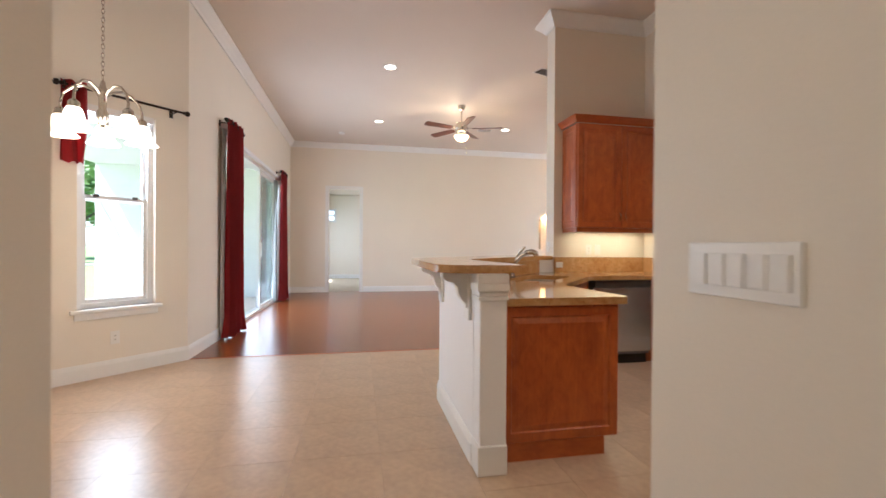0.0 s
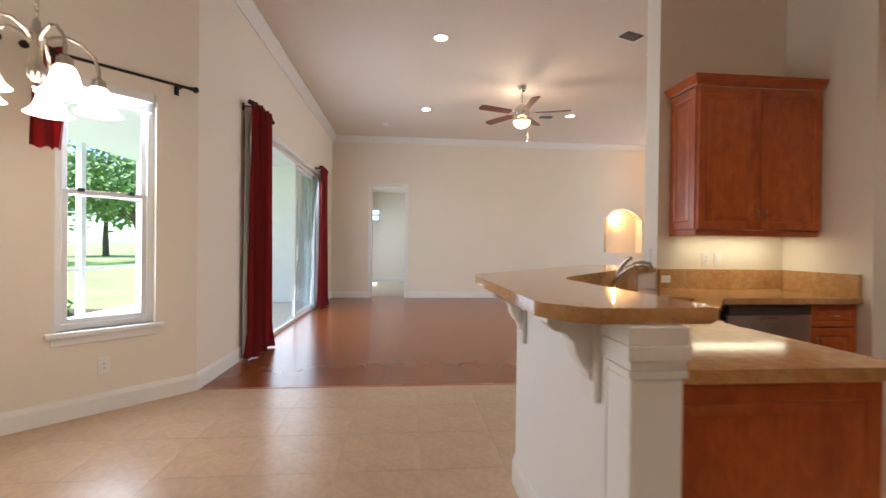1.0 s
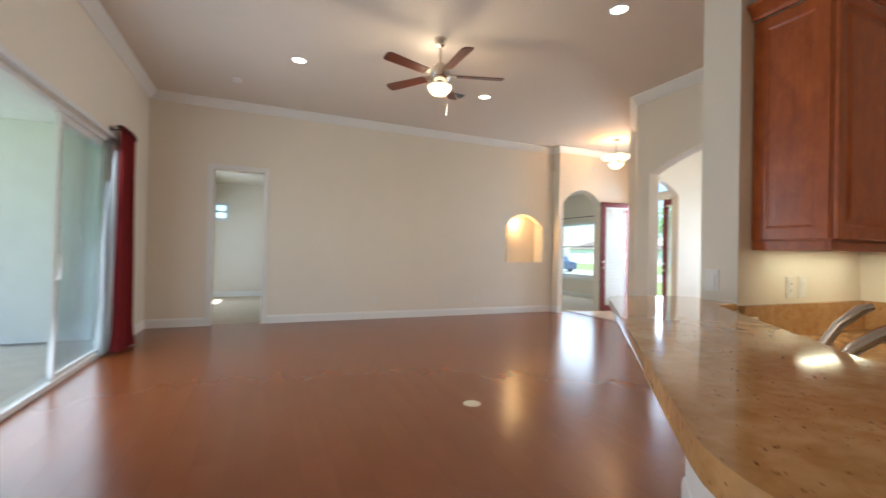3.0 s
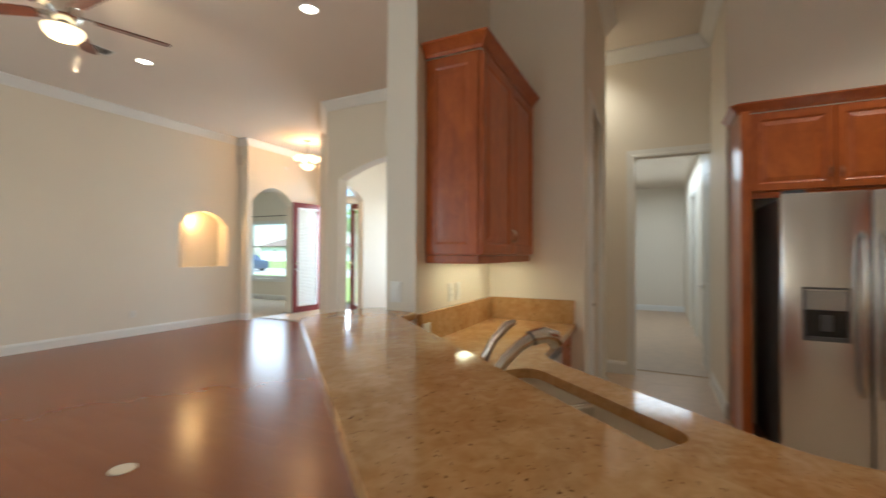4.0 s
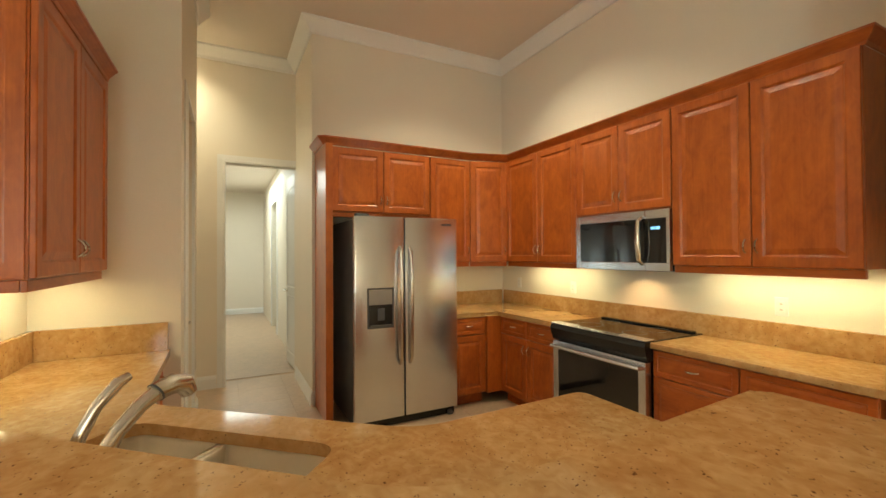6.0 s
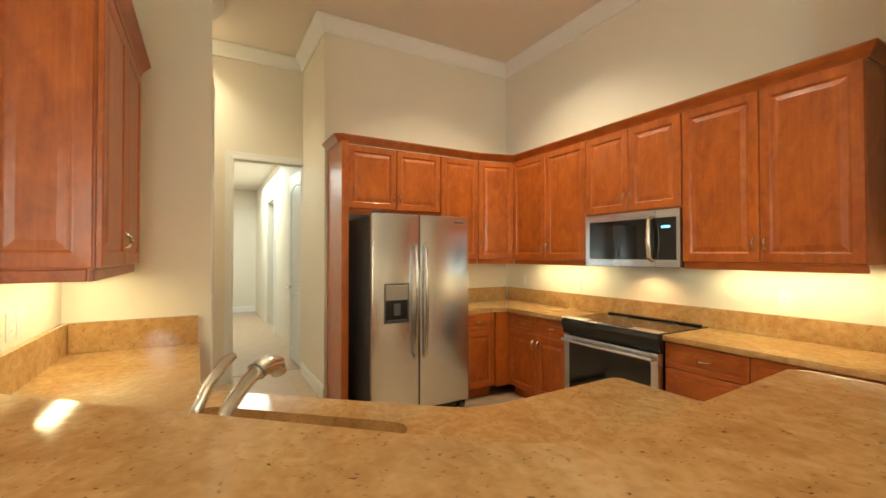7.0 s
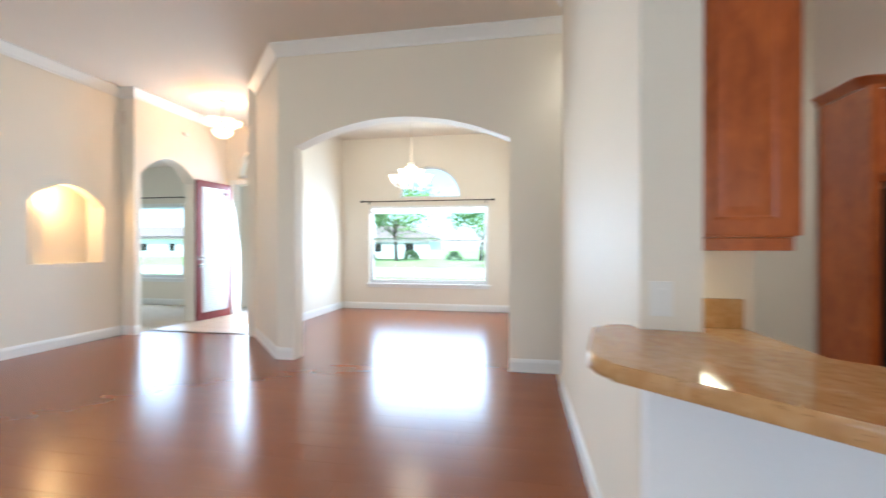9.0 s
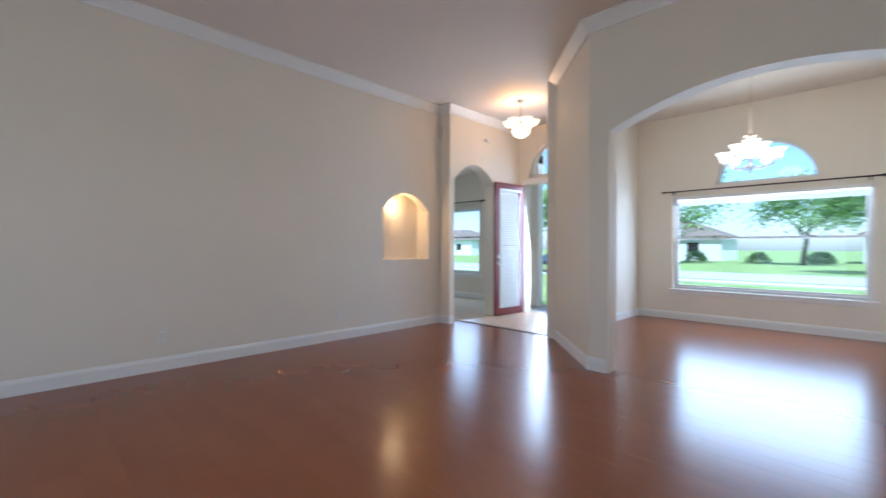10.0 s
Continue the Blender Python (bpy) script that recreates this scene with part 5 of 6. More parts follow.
def chandelier(name, label, m, drop, arms, radius, up=False):
    c = thing(name, label, "chandelier", m)
    bm = bmesh.new()
    lathe(bm, [(0.004, 0.16), (0.012, 0.15), (0.016, 0.12), (0.03, 0.10), (0.032, 0.07), (0.022, 0.05), (0.020, -0.02), (0.034, -0.05), (0.03, -0.09), (0.012, -0.115), (0.016, -0.135), (0.004, -0.15)], 18)
    part("column", bm, NICKEL, c, smooth=True)
    bm = bmesh.new()
    z, i = 0.16, 0
    while z < drop - 0.03:
        ring = []
        for k in range(13):
            a = 2 * math.pi * k / 12
            x, zz = 0.009 * math.cos(a), 0.017 * math.sin(a)
            ring.append((x, 0, z + 0.017 + zz) if i % 2 else (0, x, z + 0.017 + zz))
        tube(bm, ring, 0.0022, 5)
        z, i = z + 0.027, i + 1
    part("chain", bm, NICKEL, c)
    bm = bmesh.new()
    lathe(bm, [(0.065, drop), (0.065, drop - 0.008), (0.045, drop - 0.025), (0.012, drop - 0.032)], 20)
    part("canopy", bm, NICKEL, c, smooth=True)
    for i in range(arms):
        a = 2 * math.pi * (i + 0.62) / arms
        ca, sa = math.cos(a), math.sin(a)
        prof = [(0.015, 0.06), (0.05, 0.095), (0.10, 0.115), (0.15, 0.10), (radius - 0.015, 0.055), (radius, 0.0), (radius, -0.04)] if not up else [(0.02, -0.05), (0.10, -0.09), (0.18, -0.08), (radius, -0.04), (radius, -0.02), (radius, -0.01)]
        bm = bmesh.new()
        tube(bm, [(r * ca, r * sa, z) for r, z in prof], 0.008, 8)
        lathe(bm, [(0.012, -0.03), (0.028, -0.045), (0.030, -0.075), (0.02, -0.08)], 14, Matrix.Translation((radius * ca, radius * sa, 0 if not up else 0.06)))
        arm = part("arm", bm, NICKEL, c, smooth=True)
        bm = bmesh.new()
        bell_shade(bm, Matrix.Translation((radius * ca, radius * sa, -0.07 if not up else -0.01)) @ (Matrix.Identity(4) if not up else Matrix.Rotation(math.pi, 4, "X")))
        part("shade", bm, FROST, arm, "lit frosted bell glass shade", True)
    return c


chandelier("nook_chandelier", "five-arm satin nickel chandelier with lit frosted bell shades", Z(-1.265, 2.41, 2.00), H - 2.00, 5, 0.21)
lamp("nook_chandelier_lamp", "POINT", pose(-1.265, 2.41, 1.70), 8, WARM, 0.2)
chandelier("dining_chandelier", "nickel chandelier with lit upturned frosted shades", Z(7.7, 6.15, 2.40), H - 2.40, 5, 0.28, True)
chandelier("dining_chandelier_tier", "upper tier of the dining chandelier with lit shades", Z(7.7, 6.15, 2.52), 0.21, 3, 0.15, True)
lamp("dining_chandelier_lamp", "POINT", pose(7.7, 6.15, 2.75), 14, WARM, 0.2)

fl = thing("entry_light", "lit tiered frosted glass semi-flush ceiling light", "ceiling light", Z(7.0, 9.12, 3.25))
bm = bmesh.new()
lathe(bm, [(0.012, 0.0), (0.012, H - 3.25 - 0.03), (0.07, H - 3.25 - 0.02), (0.075, H - 3.25)], 18)
part("stem", bm, NICKEL, fl, smooth=True)
for i in range(6):
    a = 2 * math.pi * i / 6
    bm = bmesh.new()
    lathe(bm, [(0.02, -0.01), (0.05, 0.0), (0.075, 0.035), (0.095, 0.075), (0.09, 0.075), (0.065, 0.03), (0.02, 0.0)], 14, Matrix.Translation((0.20 * math.cos(a), 0.20 * math.sin(a), 0.05)), False)
    part("shade", bm, BOWL, fl, "lit frosted cup shade", True)
bm = bmesh.new()
lathe(bm, [(0.003, -0.15), (0.06, -0.14), (0.12, -0.10), (0.155, -0.04), (0.15, -0.035), (0.1, -0.08), (0.003, -0.12)], 20, None, False)
part("bowl", bm, BOWL, fl, "lit frosted lower bowl", True)
lamp("entry_lamp", "POINT", pose(7.0, 9.12, 3.42), 12, (1, 0.52, 0.22), 0.12)

fan = thing("ceiling_fan", "five-blade cherry and nickel ceiling fan with a lit bowl", "ceiling fan", Z(2.09, 6.93, 3.30))
bm = bmesh.new()
lathe(bm, [(0.02, 0.10), (0.014, 0.14), (0.014, 0.33), (0.05, 0.345), (0.07, 0.39), (0.075, H - 3.30)], 20)
part("downrod", bm, NICKEL, fan, smooth=True)
bm = bmesh.new()
lathe(bm, [(0.02, 0.13), (0.07, 0.12), (0.10, 0.08), (0.115, 0.03), (0.115, -0.03), (0.09, -0.06), (0.06, -0.08), (0.055, -0.11), (0.075, -0.12)], 24)
part("motor", bm, NICKEL, fan, smooth=True)
bm = bmesh.new()
lathe(bm, [(0.075, -0.12), (0.135, -0.125), (0.135, -0.135), (0.12, -0.17), (0.085, -0.205), (0.03, -0.225), (0.003, -0.228)], 24, None, False)
part("light_bowl", bm, BOWL, fan, "lit frosted alabaster bowl", True)
bm = bmesh.new()
tube(bm, [(0.09, 0.0, -0.13), (0.09, 0, -0.42)], 0.0018, 5)
lathe(bm, [(0.002, -0.44), (0.008, -0.435), (0.006, -0.42), (0.002, -0.415)], 8, Matrix.Translation((0.09, 0, 0)))
part("pull_chain", bm, NICKEL, fan)
for i in range(5):
    a = 72 * i + 54
    m = Matrix.Rotation(radians(a), 4, "Z")
    bm = bmesh.new()
    pts = rounded([(0.20, -0.055), (0.74, -0.07), (0.74, 0.07), (0.20, 0.055)], 0.04, {1: 0.05, 2: 0.05}, 4)
    prism(bm, pts, -0.005, 0.005)
    bl = part("blade", bm, FANWOOD, fan, m=m @ Matrix.Translation((0, 0, 0.0)) @ Matrix.Rotation(radians(12), 4, "X"))
    bm = bmesh.new()
    prism(bm, [(0.09, -0.02), (0.16, -0.035), (0.24, -0.03), (0.26, 0), (0.24, 0.03), (0.16, 0.035), (0.09, 0.02)], 0.006, 0.012)
    part("blade_iron", bm, NICKEL, bl)
lamp("fan_lamp", "POINT", pose(2.09, 6.93, 2.97), 12, WARM, 0.12)
lamp("fan_uplight", "POINT", pose(2.09, 7.08, 3.47), 2.5, WARM, 0.08)

# niche
bm = bmesh.new()
box(bm, 5.08, 6.12, YN + 0.30, YN + 0.34, 1.05, 2.3)
box(bm, 5.08, 5.12, YN + 0.16, YN + 0.30, 1.05, 2.3)
box(bm, 6.08, 6.12, YN + 0.16, YN + 0.30, 1.05, 2.3)
box(bm, 5.12, 6.08, YN + 0.16, YN + 0.30, 1.05, 1.109)
box(bm, 5.12, 6.08, YN + 0.16, YN + 0.30, 2.2, 2.3)
solid("wall_niche", bm, PAINT, "warmly lit arched wall niche", "wall niche", kind="structure")
lamp("niche_lamp", "POINT", pose(5.45, YN + 0.13, 1.98), 7, (1, 0.55, 0.2), 0.03)

# vents, detector, floor outlet
for x, y, t in ((2.93, 5.25, 20), (2.96, 8.40, 0)):
    v = thing("ceiling_vent", "white louvred ceiling air vent", "vent", Z(x, y, H, t), "ceiling vents")
    part("vent_frame", frame_bars(bmesh.new(), -0.15, 0.15, -0.10, 0.10, 0.02, -0.002, 0.008), WHITE, v, m=Matrix.Rotation(radians(90), 4, "X"))
    part("backing", B(-0.13, 0.13, -0.08, 0.08, -0.003, -0.001), SLOT, v)
    for i in range(6):
        part("slat", B(-0.13, 0.13, -0.01, 0.01, -0.001, 0.001), WHITE, v, m=Matrix.Translation((0, -0.066 + i * 0.026, -0.008)) @ Matrix.Rotation(radians(35), 4, "X"))
bm = bmesh.new()
lathe(bm, [(0.07, 0), (0.07, -0.02), (0.055, -0.035), (0.003, -0.038)], 20)
solid("smoke_detector", bm, PLASTIC, "round white smoke detector on the ceiling", "smoke detector", Z(-0.13, 9.24, H), smooth=True)
bm = bmesh.new()
lathe(bm, [(0.075, 0.0), (0.075, 0.004), (0.06, 0.006), (0.003, 0.006)], 24)
solid("floor_outlet", bm, material("tan_floor_plate", (0.62, 0.52, 0.38), 0.4, bump=0), "round tan floor outlet cover in the wood floor", "floor outlet", Z(1.93, 5.67, 0.0), smooth=True)

# small alarm keypad high in the entry
solid("thermostat", B(-0.05, 0.05, -0.03, 0, -0.03, 0.03, 0.005), PLASTIC, "small white alarm box high on the entry wall", "alarm box", Z(7.35, YE, 3.30))


# ---- outdoors ----
bm = bmesh.new()
prism(bm, [(-400, -400), (400, -400), (400, 400), (-400, 400)], -0.9, -0.20)
solid("ground", bm, LAWN, "wide green lawn round the house", "lawn", kind="structure")
slab("patio", [(-5.2, 1.0), (-1.57, 1.0), (-1.57, 10.3), (-5.2, 10.3)], -0.21, -0.03, PAVER, "pale paved covered patio", "patio")
slab("patio_ceiling", [(-5.2, 0.3), (-2.42, 0.3), (-2.42, 3.36), (-1.60, 4.18), (-1.6, 9.6), (-5.2, 9.6)], 2.87, 3.05, STUCCO, "pale patio roof soffit", "soffit")
wall("wall_patio_north", (-5.2, 9.6), (-1.6, 9.6), 0.16, mat=STUCCO, z1=2.87, label="pale stucco patio wall")
for i, (x, y) in enumerate(((-5.1, 1.3), (-5.1, 3.4), (-5.1, 5.6), (-5.1, 8.0), (-4.1, 1.3))):
    solid("patio_post", B(x - 0.05, x + 0.05, y - 0.05, y + 0.05, -0.04, 2.87, 0.006), VINYL, "white aluminium screen post at the patio's edge", "post", group="patio posts")
for z in (0.75, 2.05):
    solid("patio_rail", B(-5.12, -5.08, 1.0, 9.6, z - 0.025, z + 0.025, 0.004), VINYL, "white aluminium screen rail at the patio's edge", "rail", group="patio rails")


def tree(x, y, h, r, seed, label):
    rnd = random.Random(seed)
    t = thing("tree", label, "tree", Z(x, y, -0.2), "garden trees")
    bm = bmesh.new()
    lean = [(rnd.uniform(-0.2, 0.2) * k, rnd.uniform(-0.2, 0.2) * k, h * 0.55 * k / 3) for k in range(4)]
    tube(bm, lean, [0.05 * h * 0.6, 0.04 * h * 0.6, 0.03 * h * 0.6, 0.015 * h], 8)
    for k in range(7):
        a = rnd.uniform(0, 6.28)
        z0 = h * rnd.uniform(0.28, 0.5)
        tube(bm, [(0, 0, z0), (r * 0.4 * math.cos(a), r * 0.4 * math.sin(a), z0 + h * 0.16), (r * 0.8 * math.cos(a), r * 0.8 * math.sin(a), z0 + h * 0.25)], [0.02 * h * 0.5, 0.012 * h * 0.5, 0.004 * h], 6)
    part("trunk", bm, BARK, t)
    verts, faces = [], []
    clumps = [(rnd.uniform(-1, 1), rnd.uniform(-1, 1), rnd.uniform(-0.6, 1)) for _ in range(26)]
    for cx, cy, cz in clumps:
        d = math.sqrt(cx * cx + cy * cy + cz * cz) or 1
        k = min(1, 1 / d)
        c = Vector((cx * k * r, cy * k * r, h * 0.66 + cz * k * h * 0.3))
        for _ in range(170):
            p = c + Vector((rnd.gauss(0, 1), rnd.gauss(0, 1), rnd.gauss(0, 0.8))) * r * 0.2
            u = Vector((rnd.uniform(-1, 1), rnd.uniform(-1, 1), rnd.uniform(-1, 1))).normalized() * r * 0.05
            v = u.orthogonal().normalized() * r * 0.028
            n = len(verts)
            verts += [p - u, p + v, p + u, p - v]
            faces.append((n, n + 1, n + 2, n + 3))
    me = bpy.data.meshes.new("crown")
    me.from_pydata([tuple(v) for v in verts], [], faces)
    me.materials.append(LEAF)
    cr = new("crown", me)
    cr.parent = t
    return t


for i, (x, y, h, r) in enumerate(((-21, 17, 6, 2.6), (-24, 27, 7, 3.4), (-36, 20, 8, 4), (-19, 33, 8, 4), (-40, 34, 10, 5.5), (-52, 26, 10, 6), (-30, 46, 10, 6), (-55, 48, 12, 7), (-13, 38, 7, 3.2))):
    tree(x, y, h, r, 10 + i, "broad green tree on the back lawn")
for i, (x, y, h, r) in enumerate(((36, 18.5, 7, 2.4), (36, 4.0, 7, 2.4), (46, -3, 9, 4), (50, 19, 9, 4.5), (52, 9, 8, 3.5), (50, 30, 10, 5), (34, 27, 7, 3.0), (52, -14, 9, 4.5))):
    tree(x, y, h, r, 40 + i, "green street tree on the front lawn")


def shrub(x, y, r, seed, label="low green garden shrub"):
    rnd = random.Random(seed)
    verts, faces = [], []
    for _ in range(420):
        a, b = rnd.uniform(0, 6.28), rnd.uniform(0.05, 1.4)
        p = Vector((math.cos(a) * math.cos(b), math.sin(a) * math.cos(b), math.sin(b))) * r * rnd.uniform(0.6, 1.05)
        u = Vector((rnd.uniform(-1, 1), rnd.uniform(-1, 1), rnd.uniform(-0.5, 1))).normalized() * r * 0.2
        v = u.orthogonal().normalized() * r * 0.06
        n = len(verts)
        verts += [p - u, p + v, p + u, p - v]
        faces.append((n, n + 1, n + 2, n + 3))
    me = bpy.data.meshes.new("shrub")
    me.from_pydata([tuple(v) for v in verts], [], faces)
    me.materials.append(LEAF)
    ob = new("shrub", me)
    ob.matrix_basis = Z(x, y, -0.2)
    tagged(ob, label, "shrub", "garden shrubs")


for i, (x, y, r) in enumerate(((-6.2, 7.2, 0.5), (-6.0, 6.0, 0.45), (-6.4, 8.6, 0.6), (57, 2, 1.1), (57, 8, 1.2), (57, 13, 1.1), (57.3, 19, 1.2), (57, 25, 1.1))):
    shrub(x, y, r, 70 + i)
slab("garden_bed", [(-7.4, 5.0), (-5.4, 5.0), (-5.4, 9.8), (-7.8, 9.8)], -0.21, -0.17, MULCH, "dark mulched garden bed", "garden bed")
slab("road", [(25, -200), (32, -200), (32, 200), (25, 200)], -0.25, -0.19, ASPHALT, "grey asphalt street before the house", "road")
slab("pavement", [(22.5, -200), (24.0, -200), (24.0, 200), (22.5, 200)], -0.25, -0.17, CONCRETE, "pale concrete pavement along the street", "pavement")
slab("driveway", [(12, -3), (25, -3), (25, 4.0), (12, 4.0)], -0.25, -0.175, CONCRETE, "pale concrete driveway", "driveway")
slab("porch", [(8.62, 8.2), (12.5, 8.2), (12.5, 10.2), (8.62, 10.2)], -0.21, -0.02, CONCRETE, "pale concrete front porch", "porch")


def house(x, y, w, d, label):
    h = thing("house", label, "house", Z(x, y, -0.2), "houses across the street")
    part("wall", B(0, d, 0, w, 0, 3.0, 0.02), STUCCO, h)
    bm = bmesh.new()
    o = 0.5
    base_v = [bm.verts.new(p) for p in ((-o, -o, 3.0), (d + o, -o, 3.0), (d + o, w + o, 3.0), (-o, w + o, 3.0))]
    ridge = [bm.verts.new(p) for p in ((d / 2, d / 2, 5.2), (d / 2, w - d / 2, 5.2))]
    bm.faces.new(base_v[::-1])
    bm.faces.new((base_v[0], base_v[1], ridge[0]))
    bm.faces.new((base_v[1], base_v[2], ridge[1], ridge[0]))
    bm.faces.new((base_v[2], base_v[3], ridge[1]))
    bm.faces.new((base_v[3], base_v[0], ridge[0], ridge[1]))
    part("roof", bm, ROOF, h)
    for k in range(3):
        yy = w * (0.14 + 0.3 * k)
        wn_ = part("window", frame_bars(bmesh.new(), 0, 1.5, 0.9, 2.3, 0.08, -0.04, 0.0), VINYL, h, m=Matrix.Translation((0, yy + 1.5, 0)) @ Matrix.Rotation(radians(-90), 4, "Z"))
        part("pane", B(0.08, 1.42, -0.02, -0.01, 0.98, 2.22), BLACKGLASS, wn_)
    part("door", B(-0.05, 0.0, w * 0.76, w * 0.76 + 1.0, 0.05, 2.15, 0.02), WHITE, h)


house(60, -10, 15, 9, "pale stucco house with a hipped tile roof")
house(60, 17, 16, 9, "pale stucco house with a hipped tile roof")
house(62.0, 58, 18, 9, "pale stucco house with a hipped tile roof")


def parked_car(m):
    c = thing("parked_car", "grey-blue saloon car parked at the kerb of the street", "car", m)
    bm = bmesh.new()
    low = [(-2.2, 0.25), (2.2, 0.25), (2.25, 0.6), (2.0, 0.82), (1.0, 0.95), (-1.6, 0.98), (-2.15, 0.9), (-2.25, 0.55)]
    top = [(1.0, 0.94), (0.35, 1.38), (-0.9, 1.42), (-1.6, 0.97)]
    for prof, half in ((low, 0.86), (top, 0.70)):
        a = [bm.verts.new((s, -half, z)) for s, z in prof]
        b = [bm.verts.new((s, half, z)) for s, z in prof]
        bm.faces.new(a)
        bm.faces.new(b[::-1])
        for i in range(len(prof)):
            j = (i + 1) % len(prof)
            bm.faces.new((a[j], a[i], b[i], b[j]))
    bmesh.ops.recalc_face_normals(bm, faces=bm.faces[:])
    bmesh.ops.bevel(bm, geom=bm.edges[:], offset=0.05, segments=2, affect="EDGES", clamp_overlap=True)
    part("body", bm, CARPAINT, c)
    for side in (-1, 1):
        for s0, s1, s2, s3 in ((0.80, 0.32, -0.22, -0.22), (-0.30, -0.30, -0.85, -1.30)):
            bm = bmesh.new()
            y = side * 0.705
            vs = [bm.verts.new((s, y + d * side, z)) for d in (0.0, 0.008) for s, z in ((s0, 1.0), (s1, 1.30), (s2, 1.33), (s3, 1.0))]
            for f in ((0, 1, 2, 3), (4, 5, 6, 7), (0, 1, 5, 4), (1, 2, 6, 5), (2, 3, 7, 6), (3, 0, 4, 7)):
                bm.faces.new([vs[k] for k in f])
            bmesh.ops.recalc_face_normals(bm, faces=bm.faces[:])
            part("window", bm, BLACKGLASS, c)
        for s in (-1.35, 1.35):
            bm = bmesh.new()
            tube(bm, [(s, side * 0.68, 0.32), (s, side * 0.88, 0.32)], [0.32, 0.32], 16)
            w = part("wheel", bm, BLACK, c)
            bm = bmesh.new()
            tube(bm, [(s, side * 0.86, 0.32), (s, side * 0.89, 0.32)], [0.19, 0.17], 12)
            part("rim", bm, CHROME, w)


parked_car(Z(26.2, 35.5, -0.19, 90))

# parked car
car = thing("car", "blue-grey saloon car parked at the kerb", "car", Z(24.6, 15.2, -0.19, 90))
bm = bmesh.new()
prof = [(0, 0.35), (0.05, 0.75), (0.9, 0.92), (1.5, 1.40), (3.0, 1.44), (3.8, 1.0), (4.45, 0.88), (4.5, 0.35)]
vs = [[bm.verts.new((x, y * (0.82 if z > 1.2 else 1), z)) for x, z in prof] for y in (-0.88, 0.88)]
bm.faces.new(vs[0]), bm.faces.new(vs[1][::-1])
for i in range(len(prof)):
    j = (i + 1) % len(prof)
    bm.faces.new((vs[0][i], vs[1][i], vs[1][j], vs[0][j]))
bmesh.ops.recalc_face_normals(bm, faces=bm.faces[:])
bmesh.ops.bevel(bm, geom=bm.edges[:], offset=0.06, segments=2, affect="EDGES")
part("body", bm, CARPAINT, car, smooth=True)
for s in (-1, 1):
    bm = bmesh.new()
    q = [(1.1, 0.95), (1.58, 1.36), (2.95, 1.38), (3.6, 1.0)]
    f = [bm.verts.new((x, s * (0.90 - (z - 0.9) * 0.28), z)) for x, z in q]
    bm.faces.new(f)
    bmesh.ops.solidify(bm, geom=bm.faces[:], thickness=0.02)
    part("side_window", bm, BLACKGLASS, car)
    for x in (0.85, 3.6):
        bm = bmesh.new()
        lathe(bm, [(0.2, -0.1), (0.32, -0.1), (0.33, -0.06), (0.33, 0.06), (0.32, 0.1), (0.2, 0.1)], 18, Matrix.Translation((x, s * 0.82, 0.33)) @ Matrix.Rotation(radians(90), 4, "X"))
        wh = part("wheel", bm, RUBBER, car, smooth=True)
        bm = bmesh.new()
        lathe(bm, [(0.03, -0.105), (0.2, -0.102), (0.2, 0.102), (0.03, 0.105)], 14, Matrix.Translation((x, s * 0.82, 0.33)) @ Matrix.Rotation(radians(90), 4, "X"))
        part("rim", bm, CHROME, wh, smooth=True)


# ---- floor pieces ----
def inside(x, y, poly):
    hit = False
    for (x0, y0), (x1, y1) in zip(poly, poly[1:] + poly[:1]):
        if (y0 > y) != (y1 > y) and x < (x1 - x0) * (y - y0) / (y1 - y0) + x0:
            hit = not hit
    return hit


def clip(poly, cell):
    """The part of a convex cell (x0, x1, y0, y1) left by the half-planes in poly: (a, b, c) keeps a*x + b*y <= c."""
    x0, x1, y0, y1 = cell
    pts = [(x0, y0), (x1, y0), (x1, y1), (x0, y1)]
    for a, b, c in poly:
        out = []
        for p, q in zip(pts, pts[1:] + pts[:1]):
            dp, dq = a * p[0] + b * p[1] - c, a * q[0] + b * q[1] - c
            if dp <= 0:
                out.append(p)
            if dp * dq < 0:
                t = dp / (dp - dq)
                out.append((p[0] + t * (q[0] - p[0]), p[1] + t * (q[1] - p[1])))
        pts = out
        if len(pts) < 3:
            return []
    return pts


def piece_mesh(pts, top, chamfer=0.00015, deep=0.010):
    bm = bmesh.new()
    cx, cy = sum(p[0] for p in pts) / len(pts), sum(p[1] for p in pts) / len(pts)

    def ring(s, z):
        out = []
        for x, y in pts:
            l = math.hypot(x - cx, y - cy) or 1
            out.append(bm.verts.new((x - cx - (x - cx) / l * s, y - cy - (y - cy) / l * s, z)))
        return out

    rings = [ring(0, top - deep), ring(0, top - chamfer)]
    if chamfer:
        rings.append(ring(chamfer * 1.4, top))
    for lo, hi in zip(rings, rings[1:]):
        for i in range(len(pts)):
            j = (i + 1) % len(pts)
            bm.faces.new((lo[i], lo[j], hi[j], hi[i]))
    bm.faces.new(rings[-1])
    bmesh.ops.recalc_face_normals(bm, faces=bm.faces[:])
    return bm, cx, cy


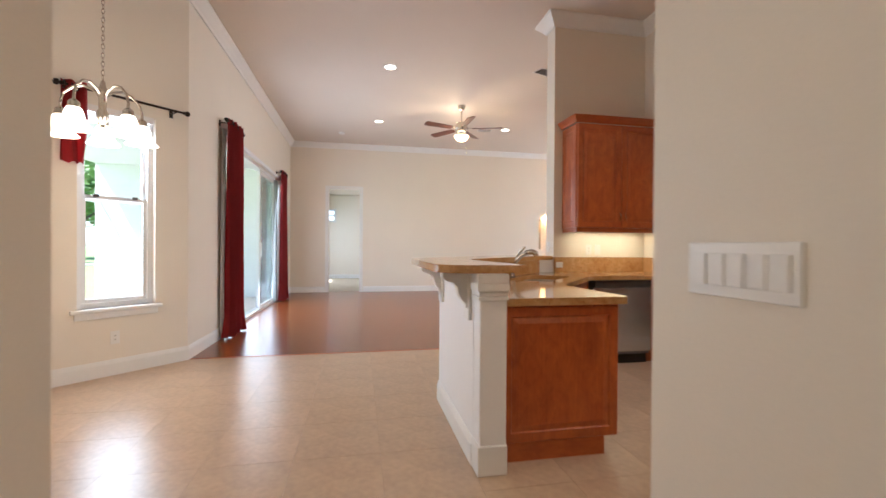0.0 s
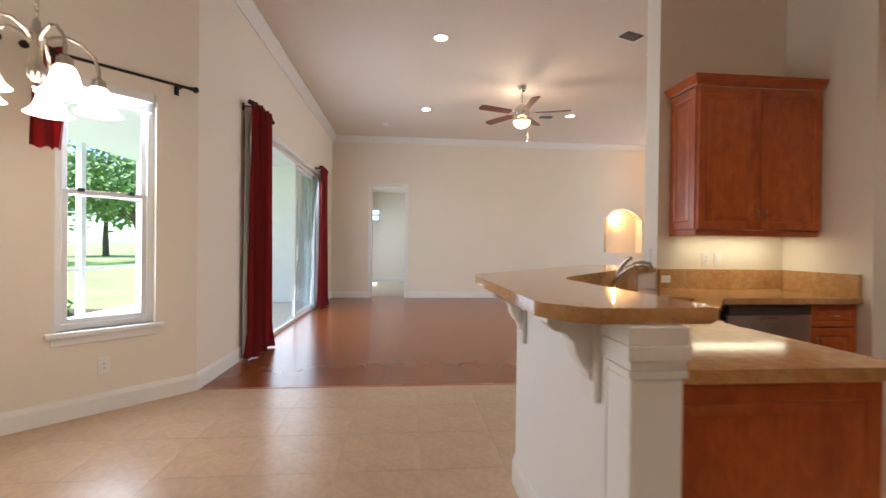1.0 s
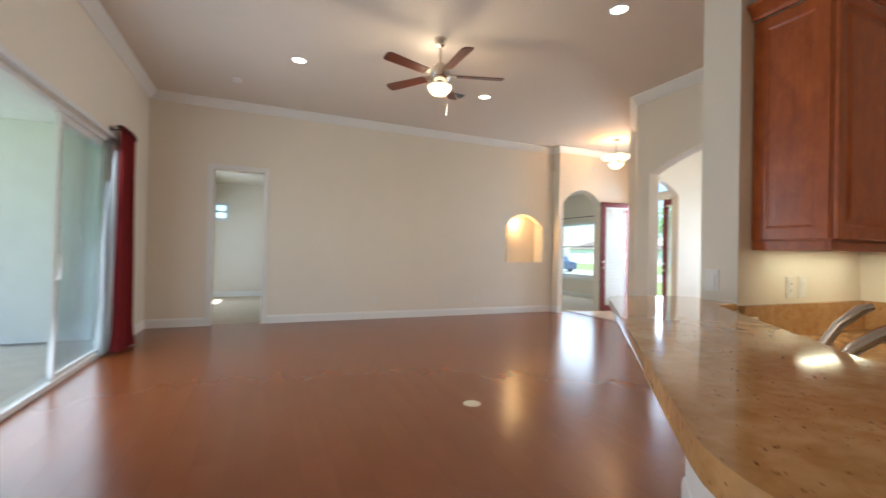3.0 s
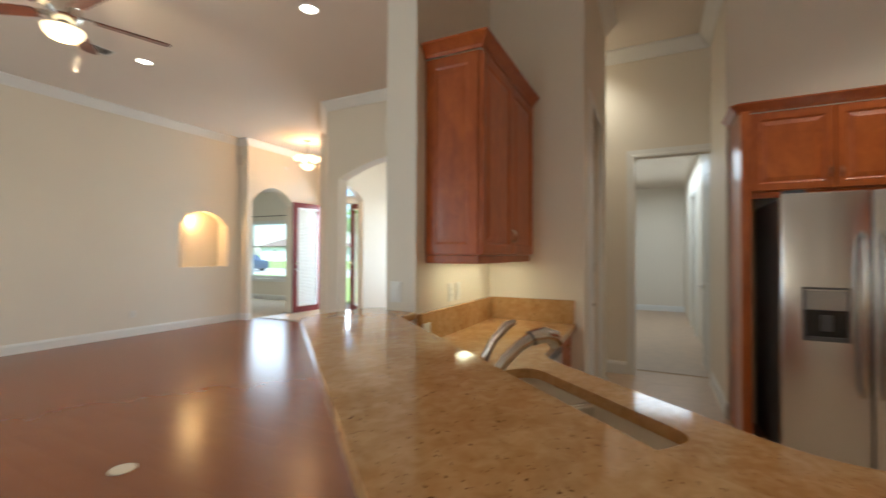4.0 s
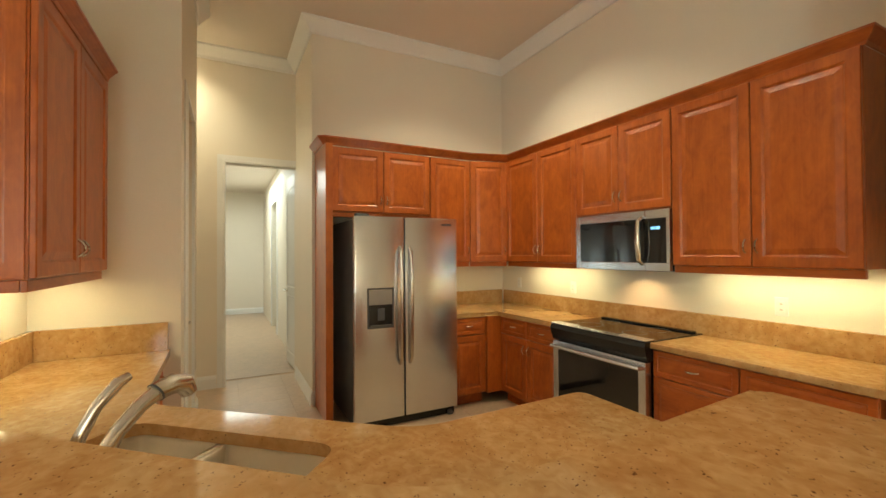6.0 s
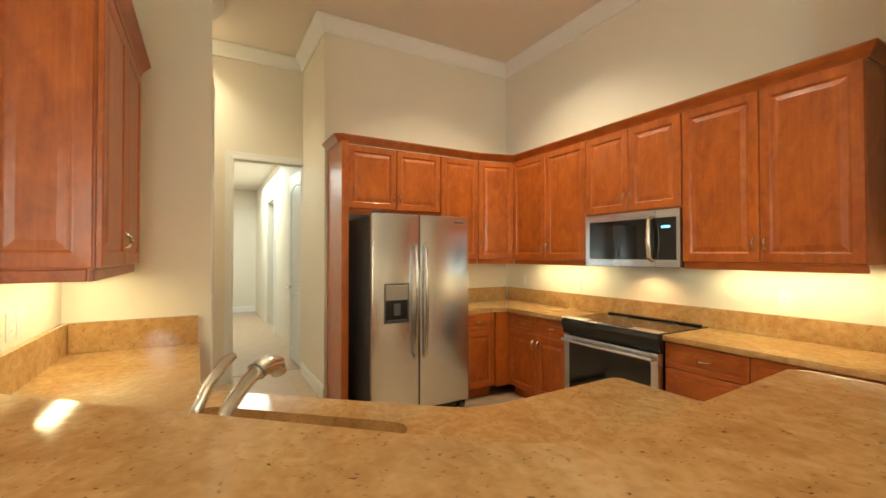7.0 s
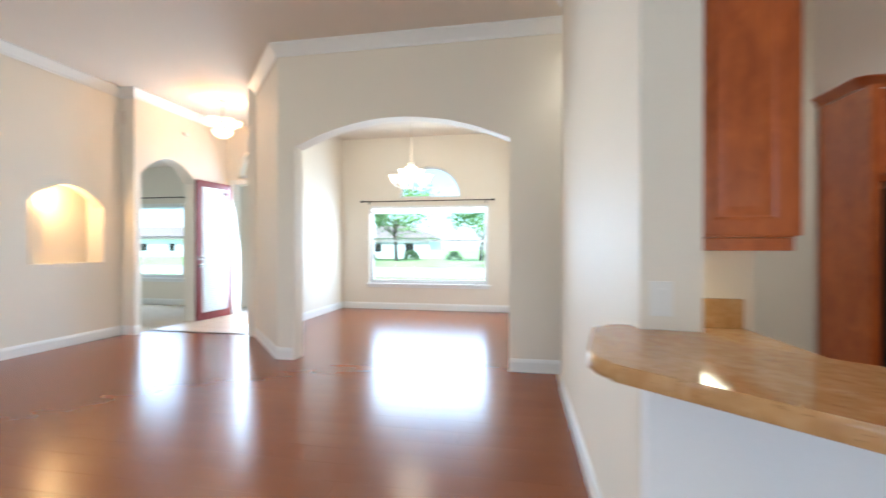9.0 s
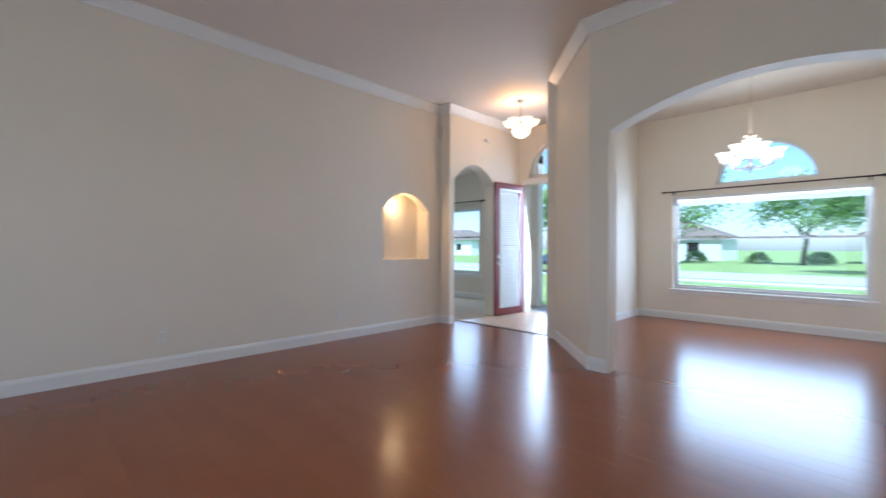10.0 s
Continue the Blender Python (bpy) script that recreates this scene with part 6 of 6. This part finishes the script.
def lay(cells, parent, name, mat, top, near, limit=300, chamfer=0.00015):
    """Pieces of a floor: the nearest of them single objects, the rest one joined part."""
    cells.sort(key=lambda c: near(sum(p[0] for p in c) / len(c), sum(p[1] for p in c) / len(c)))
    cache = {}
    verts, faces = [], []
    for i, pts in enumerate(cells):
        if i < limit:
            x0, y0 = pts[0]
            key = tuple((round(x - x0, 3), round(y - y0, 3)) for x, y in pts)
            if key not in cache:
                bm, cx, cy = piece_mesh(pts, top, chamfer)
                cache[key] = (mesh(name, bm, mat), cx - x0, cy - y0)
            me, dx, dy = cache[key]
            ob = new(name, me)
            ob.parent = parent
            ob.location = (x0 + dx, y0 + dy, 0)
        else:
            n, k = len(verts), len(pts)
            verts += [(x, y, top) for x, y in pts] + [(x, y, top - 0.008) for x, y in pts]
            faces.append(tuple(range(n, n + k)))
            faces += [(n + k + j, n + k + (j + 1) % k, n + (j + 1) % k, n + j) for j in range(k)]
    if verts:
        me = bpy.data.meshes.new(name)
        me.from_pydata(verts, [], faces)
        me.materials.append(mat)
        ob = new(name + "_field", me)
        ob.parent = parent
        tagged(ob, kind="stuff")


T = 0.46
tiles = []
for i in range(-6, 14):
    for j in range(-6, 10):
        x0, y0 = i * T - 0.05, j * T - 0.02
        cell = (x0 + 0.0008, x0 + T - 0.0008, y0 + 0.0008, y0 + T - 0.0008)
        cx, cy = x0 + T / 2, y0 + T / 2
        cuts = [(0, 1, 4.12 if cx < 1.6 else 4.0), (-1, 1, 5.52)]
        pts = clip(cuts, cell)
        if pts and -2.5 < cx < 6.0 and cy > -2.7:
            tiles.append(pts)
lay(tiles, bpy.data.objects["floor_tile_bed"], "tile", TILE, 0.0, lambda x, y: math.hypot(x - 0.4, y - 2.0))
tiles = []
for i in range(5):
    for j in range(5):
        x0, y0 = 6.66 + i * T, 8.26 + j * T
        tiles.append([(x0 + 0.002, y0 + 0.002), (min(8.62, x0 + T) - 0.002, y0 + 0.002), (min(8.62, x0 + T) - 0.002, min(10.21, y0 + T) - 0.002), (x0 + 0.002, min(10.21, y0 + T) - 0.002)])
lay(tiles, bpy.data.objects["floor_entry_bed"], "tile", TILE, 0.0, lambda x, y: x)
rnd = random.Random(8)
planks = []
PW, PL = 0.19, 1.25
i = 0
x = -1.6
while x < 9.9:
    y = 4.0 - PL * (i * 0.37 % 1.0)
    while y < 10.5:
        a, b = max(y, 4.12 if x < 1.7 else 4.0), min(y + PL, (10.5 if x < 6.3 else 10.2) if x < 6.6 else 8.25)
        if b - a > 0.05 and not (x > 5.7 and a < 4.3 and b < 4.3):
            planks.append([(x + 0.0004, a + 0.0004), (x + PW - 0.0004, a + 0.0004), (x + PW - 0.0004, b - 0.0004), (x + 0.0004, b - 0.0004)])
        y += PL
    x, i = x + PW, i + 1
lay(planks, bpy.data.objects["floor_wood_bed"], "plank", PLANK, 0.0, lambda x, y: math.hypot(x - 3.2, y - 6.6), chamfer=0)
# reducer strip between tile and wood
bm = bmesh.new()
sweep(bm, [(-1.39, 4.12), (1.64, 4.12), (1.80, 3.98)], [(-0.012, 0.0), (-0.010, 0.003), (0.016, 0.003), (0.020, 0.0)])
solid("floor_transition", bm, CHERRY_H, "dark wood transition strip between tile and planks", "floor trim", kind="structure")
